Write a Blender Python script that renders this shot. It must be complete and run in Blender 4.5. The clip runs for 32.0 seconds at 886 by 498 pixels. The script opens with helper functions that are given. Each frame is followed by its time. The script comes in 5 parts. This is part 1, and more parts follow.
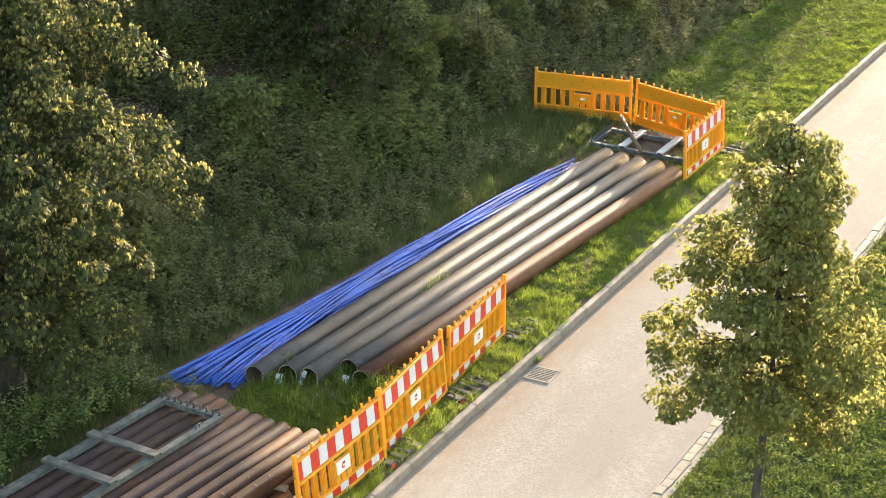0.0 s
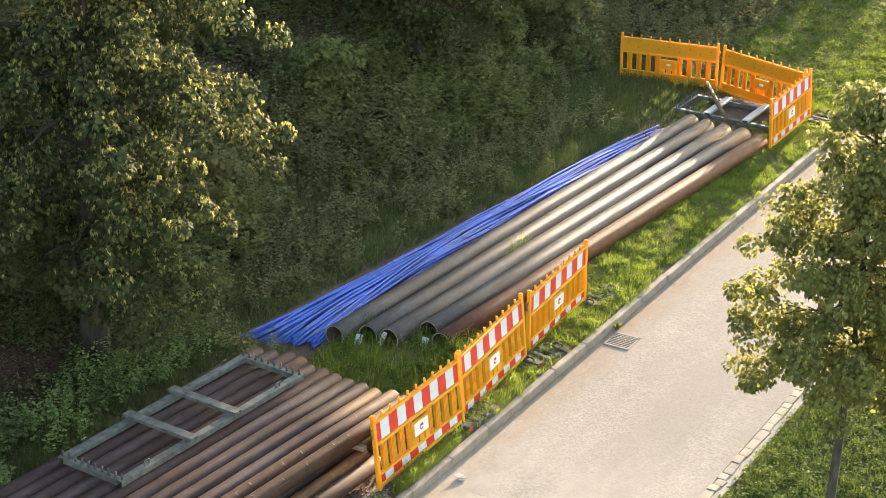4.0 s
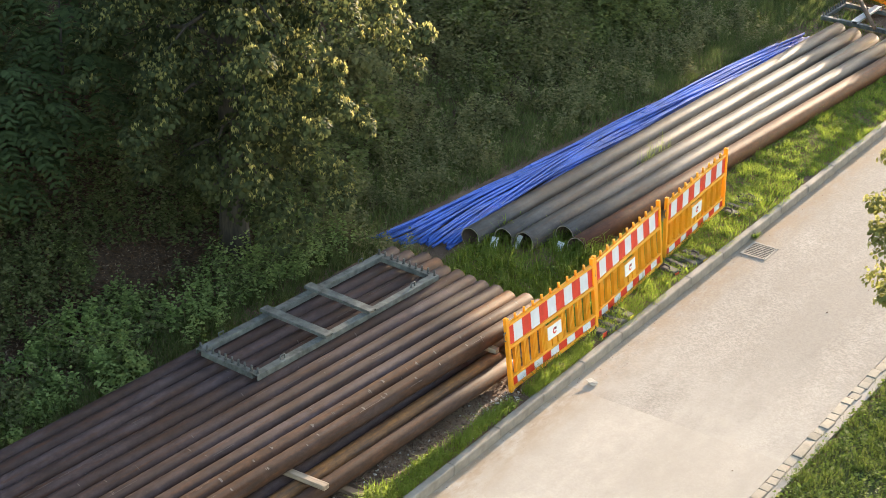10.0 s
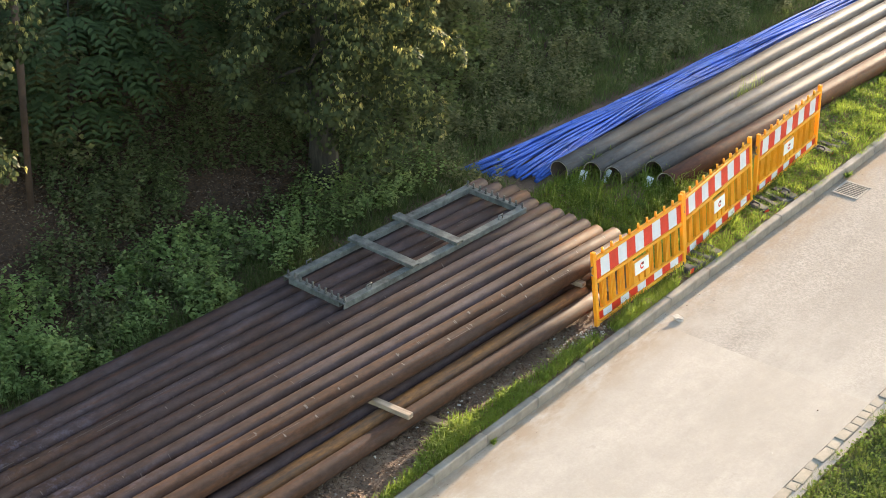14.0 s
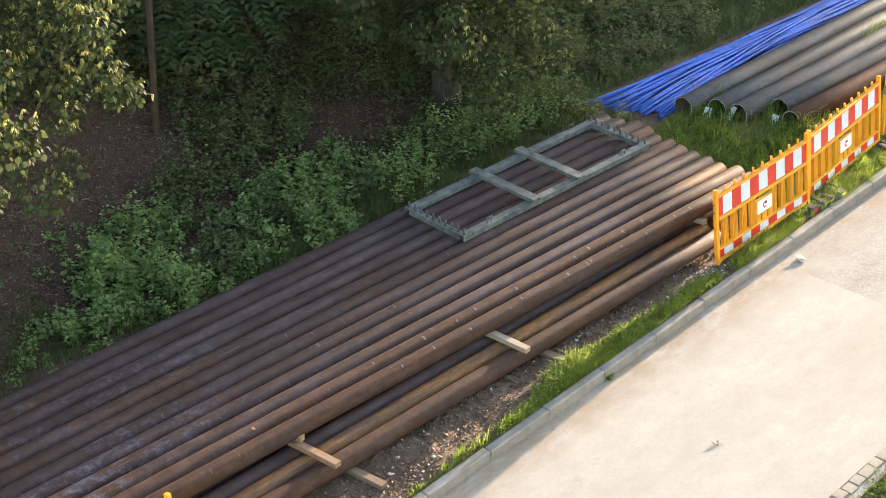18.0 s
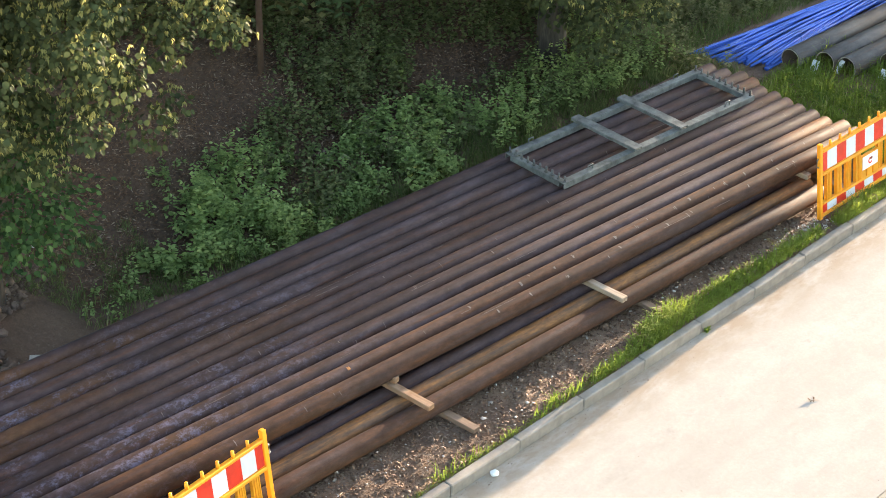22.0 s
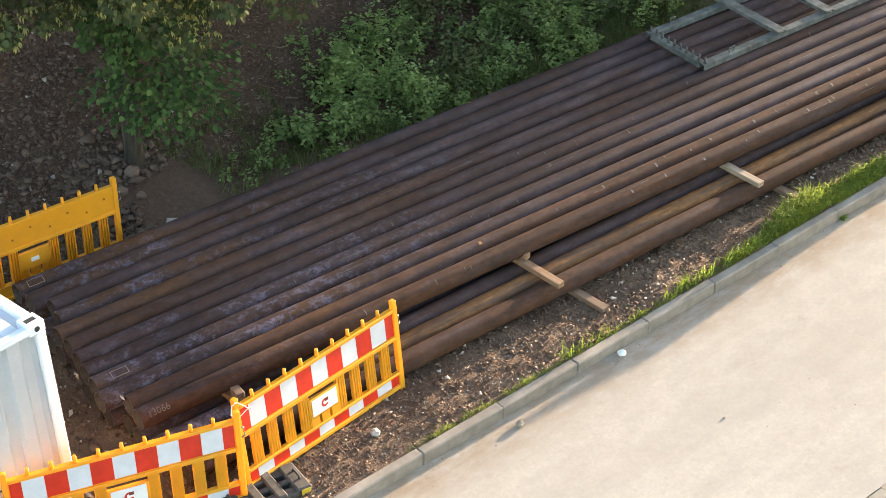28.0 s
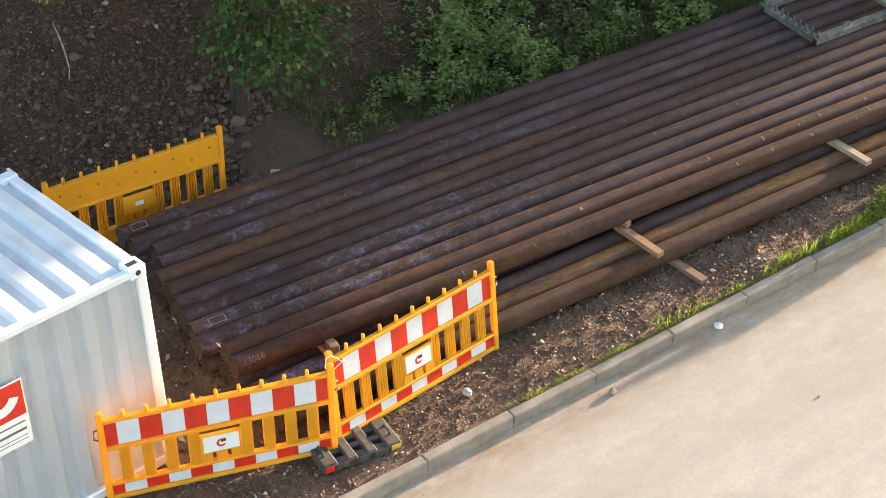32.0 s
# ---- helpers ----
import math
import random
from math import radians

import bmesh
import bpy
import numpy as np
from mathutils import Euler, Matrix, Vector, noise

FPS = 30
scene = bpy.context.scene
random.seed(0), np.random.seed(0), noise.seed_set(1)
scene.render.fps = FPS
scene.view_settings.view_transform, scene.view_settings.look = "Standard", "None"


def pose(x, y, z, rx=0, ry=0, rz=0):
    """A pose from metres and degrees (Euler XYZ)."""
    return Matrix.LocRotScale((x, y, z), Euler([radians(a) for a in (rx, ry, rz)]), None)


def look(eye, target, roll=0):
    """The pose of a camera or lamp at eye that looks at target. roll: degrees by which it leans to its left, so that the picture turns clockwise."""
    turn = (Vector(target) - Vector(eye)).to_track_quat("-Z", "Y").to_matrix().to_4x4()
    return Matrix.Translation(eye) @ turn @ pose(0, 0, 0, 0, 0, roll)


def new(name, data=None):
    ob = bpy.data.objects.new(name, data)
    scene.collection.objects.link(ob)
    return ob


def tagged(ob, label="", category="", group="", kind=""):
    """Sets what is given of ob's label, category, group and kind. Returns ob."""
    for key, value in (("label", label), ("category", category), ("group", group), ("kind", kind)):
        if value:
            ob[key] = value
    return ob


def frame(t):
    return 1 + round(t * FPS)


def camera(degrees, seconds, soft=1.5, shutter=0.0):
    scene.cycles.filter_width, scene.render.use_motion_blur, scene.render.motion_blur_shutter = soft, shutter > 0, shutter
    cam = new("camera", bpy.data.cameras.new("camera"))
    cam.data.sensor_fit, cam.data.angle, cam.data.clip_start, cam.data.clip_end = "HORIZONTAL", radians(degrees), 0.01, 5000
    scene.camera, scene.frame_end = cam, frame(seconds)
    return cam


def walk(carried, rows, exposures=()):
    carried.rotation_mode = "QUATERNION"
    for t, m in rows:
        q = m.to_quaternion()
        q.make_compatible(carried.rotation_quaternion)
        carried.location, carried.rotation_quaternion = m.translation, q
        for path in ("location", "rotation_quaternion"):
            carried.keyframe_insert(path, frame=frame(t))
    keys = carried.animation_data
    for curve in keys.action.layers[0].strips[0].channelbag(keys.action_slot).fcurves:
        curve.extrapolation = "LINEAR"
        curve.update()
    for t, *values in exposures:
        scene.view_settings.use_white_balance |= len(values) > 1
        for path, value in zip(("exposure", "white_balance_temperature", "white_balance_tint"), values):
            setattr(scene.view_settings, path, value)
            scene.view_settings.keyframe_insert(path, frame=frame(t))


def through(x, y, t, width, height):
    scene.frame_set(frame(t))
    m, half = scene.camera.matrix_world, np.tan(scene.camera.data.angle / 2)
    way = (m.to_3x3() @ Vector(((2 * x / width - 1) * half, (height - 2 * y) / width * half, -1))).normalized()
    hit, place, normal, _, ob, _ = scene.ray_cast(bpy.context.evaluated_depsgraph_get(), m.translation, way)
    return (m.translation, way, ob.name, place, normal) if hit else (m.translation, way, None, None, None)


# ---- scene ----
cam = camera(27.0, 32.0, 0.85)
EYE = (0.0, 0.0, 11.744)
# seconds, then the turn of the camera in degrees about x, y and z; it pans from one spot
PATH = [
    (0, 68.380, -2.255, 26.661),
    (0.5, 68.251, -2.215, 27.031),
    (1, 68.095, -2.241, 27.415),
    (1.5, 67.883, -2.279, 27.718),
    (2, 67.640, -2.283, 28.070),
    (2.5, 67.500, -2.215, 28.447),
    (4.5, 66.943, -2.387, 29.754),
    (5, 66.674, -2.392, 30.077),
    (5.5, 66.436, -2.323, 30.399),
    (6, 66.184, -2.243, 30.796),
    (6.5, 65.860, -2.296, 31.176),
    (7, 65.528, -2.314, 31.516),
    (7.5, 65.209, -2.301, 31.890),
    (8, 64.922, -2.250, 32.253),
    (8.5, 64.684, -2.251, 32.702),
    (9, 64.441, -2.035, 33.174),
    (9.5, 64.228, -1.987, 33.556),
    (10, 63.958, -1.947, 33.917),
    (10.5, 63.657, -1.943, 34.300),
    (11, 63.380, -1.904, 34.712),
    (11.5, 63.175, -1.820, 35.086),
    (12, 62.896, -1.759, 35.487),
    (12.5, 62.620, -1.680, 35.787),
    (13, 62.310, -1.711, 36.138),
    (13.5, 62.026, -1.755, 36.450),
    (14, 61.748, -1.744, 36.875),
    (14.5, 61.503, -1.632, 37.325),
    (16.5, 60.528, -1.239, 39.342),
    (17, 60.166, -1.142, 39.853),
    (17.5, 59.852, -1.049, 40.261),
    (18, 59.590, -0.979, 40.725),
    (18.5, 59.456, -0.993, 41.185),
    (19, 59.244, -0.849, 41.606),
    (19.5, 59.014, -0.824, 41.923),
    (20, 58.718, -0.846, 42.376),
    (20.5, 58.462, -0.721, 42.871),
    (21, 58.192, -0.681, 43.441),
    (21.5, 57.976, -0.769, 43.945),
    (22, 57.831, -0.874, 44.253),
    (22.5, 57.639, -0.992, 44.634),
    (23, 57.313, -1.083, 45.062),
    (23.5, 57.076, -1.093, 45.482),
    (24, 56.825, -0.947, 45.886),
    (24.5, 56.507, -0.952, 46.354),
    (26.5, 55.093, -0.250, 47.476),
    (27, 54.623, -0.088, 47.960),
    (27.5, 54.236, -0.095, 48.380),
    (28, 53.933, -0.274, 48.847),
    (28.5, 53.770, -0.358, 49.194),
    (29, 53.596, -0.494, 49.700),
    (29.5, 53.340, -0.538, 50.157),
    (30, 53.055, -0.714, 50.758),
    (30.5, 53.001, -0.781, 51.407),
    (31, 52.896, -0.897, 52.109),
    (31.5, 52.741, -0.791, 52.585),
    (32, 52.701, -0.632, 52.972),
]
walk(cam, [(t, pose(*EYE, rx, ry, rz)) for t, rx, ry, rz in PATH], exposures=[(0.0, 2.70, 7000, 12), (8.0, 2.60, 6800, 12), (12.0, 2.56, 6700, 12), (17.0, 2.76, 6600, 12), (21.0, 2.96, 6550, 12), (24.0, 2.96, 6550, 12), (28.0, 2.70, 6750, 12), (32.0, 2.54, 7000, 14)])

# ---- light: a low evening sun along the road, from behind the wooded bank ----
SUN_UP, SUN_TURN = 8.0, 5.0
world = bpy.data.worlds.new("world")
scene.world = world
world.use_nodes = True
wn = world.node_tree.nodes
sky = wn.new("ShaderNodeTexSky")
sky.sky_type, sky.sun_disc = "NISHITA", False
sky.sun_elevation, sky.sun_rotation = radians(SUN_UP), radians(-SUN_TURN)
world.node_tree.links.new(sky.outputs["Color"], wn["Background"].inputs["Color"])
wn["Background"].inputs["Strength"].default_value = 0.15
sun_way = Vector((-math.sin(radians(SUN_TURN)) * math.cos(radians(SUN_UP)), math.cos(radians(SUN_TURN)) * math.cos(radians(SUN_UP)), math.sin(radians(SUN_UP))))
sun = new("sun", bpy.data.lights.new("sun", "SUN"))
sun.data.energy, sun.data.angle, sun.data.color = 3.9, radians(0.6), (1.0, 0.82, 0.60)
sun.matrix_world = look(Vector((-10, 15, 0)) + 60 * sun_way, (-10, 15, 0))


# ---- materials ----
class Mat:
    """A node material with a few short ways to wire it."""

    def __init__(self, name, rough=0.6, metal=0.0):
        self.m = bpy.data.materials.new(name)
        self.m.use_nodes = True
        self.t = self.m.node_tree
        self.b = self.t.nodes["Principled BSDF"]
        self.b.inputs["Roughness"].default_value = rough
        self.b.inputs["Metallic"].default_value = metal
        self.co = self.t.nodes.new("ShaderNodeTexCoord")
        self.shift = None

    def apart(self):
        """Gives each object its own cut of the noise, by a random shift."""
        m = self.t.nodes.new("ShaderNodeMath")
        m.operation = "MULTIPLY"
        m.inputs[1].default_value = 73.0
        self.link(self.random(), m.inputs[0])
        self.shift = m.outputs[0]

    def link(self, a, b):
        self.t.links.new(a, b)

    def noise(self, scale, detail=4.0, stretch=(1, 1, 1), rough=0.6, space="Object"):
        m = self.t.nodes.new("ShaderNodeMapping")
        m.inputs["Scale"].default_value = stretch
        n = self.t.nodes.new("ShaderNodeTexNoise")
        n.inputs["Scale"].default_value, n.inputs["Detail"].default_value, n.inputs["Roughness"].default_value = scale, detail, rough
        self.link(self.co.outputs[space], m.inputs["Vector"])
        if self.shift:
            self.link(self.shift, m.inputs["Location"])
        self.link(m.outputs["Vector"], n.inputs["Vector"])
        return n.outputs["Fac"]

    def ramp(self, fac, *stops):
        r = self.t.nodes.new("ShaderNodeValToRGB")
        e = r.color_ramp.elements
        while len(e) < len(stops):
            e.new(0.5)
        for el, (p, c) in zip(e, stops):
            el.position, el.color = p, (*(c if isinstance(c, tuple) else (c, c, c)), 1)
        self.link(fac, r.inputs["Fac"])
        return r.outputs["Color"]

    def mix(self, fac, a, b, how="MIX"):
        n = self.t.nodes.new("ShaderNodeMix")
        n.data_type, n.blend_type = "RGBA", how
        for sock, v in ((n.inputs[0], fac), (n.inputs[6], a), (n.inputs[7], b)):
            if isinstance(v, (int, float)):
                sock.default_value = v
            elif isinstance(v, tuple):
                sock.default_value = (*v, 1)
            else:
                self.link(v, sock)
        return n.outputs[2]

    def random(self):
        return self.t.nodes.new("ShaderNodeObjectInfo").outputs["Random"]

    def island(self):
        return self.t.nodes.new("ShaderNodeNewGeometry").outputs["Random Per Island"]

    def color(self, c):
        if isinstance(c, tuple):
            self.b.inputs["Base Color"].default_value = (*c, 1)
        else:
            self.link(c, self.b.inputs["Base Color"])
        return self

    def rough(self, v):
        self.link(v, self.b.inputs["Roughness"])
        return self

    def bump(self, fac, strength=0.4, distance=0.01):
        n = self.t.nodes.new("ShaderNodeBump")
        n.inputs["Strength"].default_value, n.inputs["Distance"].default_value = strength, distance
        self.link(fac, n.inputs["Height"])
        self.link(n.outputs["Normal"], self.b.inputs["Normal"])
        return self

    def glow_through(self, share, c):
        """Lets a share of the light through the thin wall of the thing."""
        tr = self.t.nodes.new("ShaderNodeBsdfTranslucent")
        if isinstance(c, tuple):
            tr.inputs["Color"].default_value = (*c, 1)
        else:
            self.link(c, tr.inputs["Color"])
        ms = self.t.nodes.new("ShaderNodeMixShader")
        ms.inputs[0].default_value = share
        self.link(self.b.outputs[0], ms.inputs[1])
        self.link(tr.outputs[0], ms.inputs[2])
        self.link(ms.outputs[0], self.t.nodes["Material Output"].inputs["Surface"])
        return self


def mat_plain(name, c, rough=0.5, metal=0.0, vary=0.25, scale=6.0, bump=0.15):
    k = Mat(name, rough, metal)
    n = k.noise(scale, 6)
    lo, hi = tuple(v * (1 - vary) for v in c), tuple(min(1.0, v * (1 + vary)) for v in c)
    k.color(k.ramp(n, (0.3, lo), (0.7, hi)))
    k.rough(k.ramp(k.noise(scale * 3, 4), (0.3, rough * 0.8), (0.7, min(1.0, rough * 1.2))))
    k.bump(k.noise(scale * 8, 5), bump, 0.005)
    return k.m


def mat_leaf(name, dark, light, through=0.45, tint=None):
    k = Mat(name, 0.7)
    k.b.inputs["Specular IOR Level"].default_value = 0.12
    c = k.ramp(k.island(), (0.0, dark), (0.75, light), (1.0, tint or light))
    k.color(c)
    k.glow_through(through, k.mix(0.5, c, tuple(min(1.0, v * 1.9) for v in light)))
    return k.m


def mat_pipe(name, dark, rust, scale_c, rust_lo, rust_hi, metal=0.0, flake=0.0, gloss=(0.55, 0.78), spec=0.17, amber=(0.52, 0.64, 0.7)):
    """Rolled steel: mill scale, long rust streaks, scuff marks across."""
    k = Mat(name, 0.5, metal)
    k.b.inputs["Specular IOR Level"].default_value = spec
    k.apart()
    streak = k.noise(3.0, 6, (6, 0.35, 6))
    blotch = k.noise(1.3, 5, (2.5, 0.5, 2.5))
    fine = k.noise(40, 4, (1, 0.3, 1))
    base = k.mix(k.ramp(blotch, (0.42, 0.0), (0.62, 1.0)), dark, scale_c)
    rusty = k.mix(k.ramp(fine, (0.3, 0.0), (0.7, 1.0)), tuple(v * 0.6 for v in rust), rust)
    col = k.mix(k.ramp(streak, (rust_lo, 0.0), (rust_hi, 1.0)), base, rusty)
    grime = k.noise(6, 8, (1.6, 0.4, 1.6), 0.7)
    col = k.mix(k.ramp(grime, (0.38, 0.45), (0.66, 0.0)), col, tuple(v * 0.5 for v in dark))
    if flake:
        # loose mill scale and amber rust, most of it on the first metres of the pipe
        s = k.t.nodes.new("ShaderNodeSeparateXYZ")
        k.link(k.co.outputs["Object"], s.inputs[0])
        end = k.t.nodes.new("ShaderNodeMapRange")
        end.inputs["From Min"].default_value, end.inputs["From Max"].default_value = 1.6, 5.2
        end.inputs["To Min"].default_value, end.inputs["To Max"].default_value = 1.0, 0.06
        k.link(s.outputs["Y"], end.inputs["Value"])
        amber = k.ramp(k.noise(1.1, 4, (1.5, 0.35, 1.5)), (amber[0], 0.0), (amber[1], amber[2]))
        col = k.mix(k.mix(1.0, amber, end.outputs[0], "MULTIPLY"), col, (0.112, 0.052, 0.019))
        far = k.t.nodes.new("ShaderNodeMapRange")
        far.inputs["From Min"].default_value, far.inputs["From Max"].default_value = 10.2, 12.0
        k.link(s.outputs["Y"], far.inputs["Value"])
        rusty_end = k.ramp(k.noise(0.9, 5, (1.5, 0.5, 1.5)), (0.54, 0.0), (0.66, 0.7))
        col = k.mix(k.mix(1.0, rusty_end, far.outputs[0], "MULTIPLY"), col, (0.19, 0.078, 0.024))
        spots = k.noise(8, 9, (1.2, 0.75, 1.2), 0.85)
        where = k.ramp(k.noise(0.75, 3, (1.6, 0.5, 1.6)), (0.44, 0.0), (0.58, 1.0))
        much = k.mix(1.0, k.ramp(spots, (0.50, 0.0), (0.60, flake)), k.mix(1.0, where, end.outputs[0], "MULTIPLY"), "MULTIPLY")
        col = k.mix(much, col, (0.172, 0.150, 0.205))
    mottle = k.noise(9, 9, (1.1, 0.55, 1.1), 0.78)
    col = k.mix(1.0, col, k.ramp(mottle, (0.30, 0.55), (0.5, 0.95), (0.70, 1.35)), "MULTIPLY")
    shade = k.ramp(k.random(), (0.0, 0.80), (1.0, 1.2))
    k.color(k.mix(1.0, col, shade, "MULTIPLY"))
    k.rough(k.ramp(k.mix(0.55, streak, mottle), (0.36, gloss[0]), (0.64, gloss[1])))
    k.bump(k.mix(0.5, fine, mottle), 0.3, 0.004)
    return k.m


M = {}
M["pipe_dark"] = mat_pipe("rolled_steel", (0.060, 0.036, 0.031), (0.120, 0.052, 0.028), (0.090, 0.063, 0.066), 0.52, 0.74, 0.0, 0.90, (0.52, 0.82), 0.165)
M["pipe_brown"] = mat_pipe("brown_rusty_steel", (0.066, 0.036, 0.026), (0.125, 0.055, 0.028), (0.084, 0.053, 0.046), 0.42, 0.68, 0.0, 0.25, (0.56, 0.84), 0.14)
M["pipe_amber"] = mat_pipe("amber_rusty_steel", (0.064, 0.038, 0.032), (0.122, 0.053, 0.028), (0.088, 0.060, 0.061), 0.50, 0.74, 0.0, 0.25, (0.52, 0.82), 0.15, (0.40, 0.60, 0.6))
M["pipe_orange"] = mat_pipe("orange_rusty_steel", (0.095, 0.050, 0.026), (0.33, 0.142, 0.044), (0.12, 0.068, 0.044), 0.38, 0.60, 0.0, 0.0, (0.5, 0.7), 0.25)
M["pipe_grey"] = mat_pipe("grey_weathered_steel", (0.098, 0.074, 0.057), (0.165, 0.090, 0.050), (0.142, 0.121, 0.105), 0.52, 0.74, 0.05, 0.0, (0.32, 0.68), 0.45)
M["pipe_red"] = mat_pipe("red_rusty_steel", (0.115, 0.040, 0.019), (0.19, 0.066, 0.028), (0.125, 0.058, 0.036), 0.4, 0.65, 0.0, 0.0, (0.5, 0.68), 0.25)
M["pipe_rim"] = mat_plain("cut_steel_rim", (0.15, 0.10, 0.068), 0.55, 0.1, 0.35, 12, 0.1)
M["pipe_inside"] = mat_plain("pipe_inside", (0.05, 0.035, 0.025), 0.8)
M["wide_inside"] = mat_plain("rusty_pipe_inside", (0.10, 0.060, 0.036), 0.8, 0, 0.4, 5, 0.2)
M["wide_rim"] = mat_plain("scraped_pipe_rim", (0.46, 0.37, 0.28), 0.6, 0.1, 0.35, 9, 0.2)
k = Mat("yellow_plastic", 0.42)
dirt = k.ramp(k.noise(5, 6), (0.45, 0.0), (0.8, 0.5))
k.color(k.mix(dirt, (0.86, 0.41, 0.025), (0.56, 0.27, 0.05)))
k.bump(k.noise(60, 3), 0.08, 0.002)
k.glow_through(0.28, (1.0, 0.50, 0.03))
M["plastic"] = k.m
M["red_film"] = mat_plain("red_reflective_film", (0.62, 0.03, 0.012), 0.4, 0, 0.15, 8, 0.05)
M["white_film"] = mat_plain("white_reflective_film", (0.61, 0.62, 0.66), 0.4, 0, 0.08, 8, 0.05)
M["sign_white"] = mat_plain("white_sign_sheet", (0.78, 0.77, 0.76), 0.35, 0, 0.05, 8, 0.03)
M["reflector"] = mat_plain("yellow_reflector", (0.55, 0.38, 0.04), 0.4)
M["rubber"] = mat_plain("recycled_rubber", (0.060, 0.052, 0.045), 0.85, 0, 0.5, 9, 0.5)
M["container"] = mat_plain("white_container_paint", (0.71, 0.73, 0.765), 0.36, 0, 0.05, 2.5, 0.05)
M["container_roof"] = mat_plain("dusty_container_roof", (0.58, 0.595, 0.62), 0.5, 0, 0.14, 3.0, 0.1)
M["dark_hole"] = mat_plain("recess_shade", (0.03, 0.03, 0.03), 0.9)
M["galv"] = mat_plain("dull_green_grey_steel", (0.132, 0.136, 0.126), 0.55, 0.2, 0.55, 8, 0.3)
M["galv_light"] = mat_plain("pale_galvanised_steel", (0.56, 0.58, 0.57), 0.42, 0.3, 0.2, 5, 0.1)
M["blue"] = mat_plain("blue_plastic", (0.050, 0.125, 0.48), 0.32, 0, 0.35, 2.0, 0.03)
k = Mat("sawn_wood", 0.75)
g = k.noise(5, 6, (0.4, 6, 6))
k.color(k.ramp(g, (0.3, (0.19, 0.128, 0.085)), (0.7, (0.43, 0.325, 0.235)))).bump(g, 0.3, 0.004)
M["wood"] = k.m
k = Mat("rust_stained_wood", 0.8)
g = k.noise(5, 6, (0.4, 6, 6))
c = k.ramp(g, (0.3, (0.17, 0.095, 0.052)), (0.7, (0.36, 0.215, 0.125)))
k.color(k.mix(k.ramp(k.noise(9, 5), (0.45, 0.0), (0.65, 0.6)), c, (0.19, 0.085, 0.035))).bump(g, 0.3, 0.004)
M["wood_rusty"] = k.m
k = Mat("grey_wood", 0.85)
g = k.noise(5, 6, (0.4, 6, 6))
k.color(k.ramp(g, (0.3, (0.12, 0.068, 0.042)), (0.7, (0.24, 0.155, 0.10)))).bump(g, 0.4, 0.004)
M["wood_grey"] = k.m
k = Mat("kerb_concrete", 0.85)
f = k.noise(45, 5, space="Generated")
c = k.ramp(k.noise(3.5, 6), (0.3, (0.174, 0.146, 0.119)), (0.7, (0.338, 0.288, 0.240)))
k.color(k.mix(0.5, c, k.ramp(k.random(), (0.0, 0.75), (1.0, 1.0)), "MULTIPLY")).bump(k.noise(70, 4), 0.4, 0.004)
M["kerb"] = k.m
k = Mat("edging_stone", 0.85)
c = k.ramp(k.noise(6, 6), (0.3, (0.22, 0.185, 0.14)), (0.7, (0.40, 0.345, 0.27)))
k.color(k.mix(0.6, c, k.ramp(k.random(), (0.0, 0.6), (1.0, 1.0)), "MULTIPLY")).bump(k.noise(50, 4), 0.5, 0.006)
M["edging"] = k.m


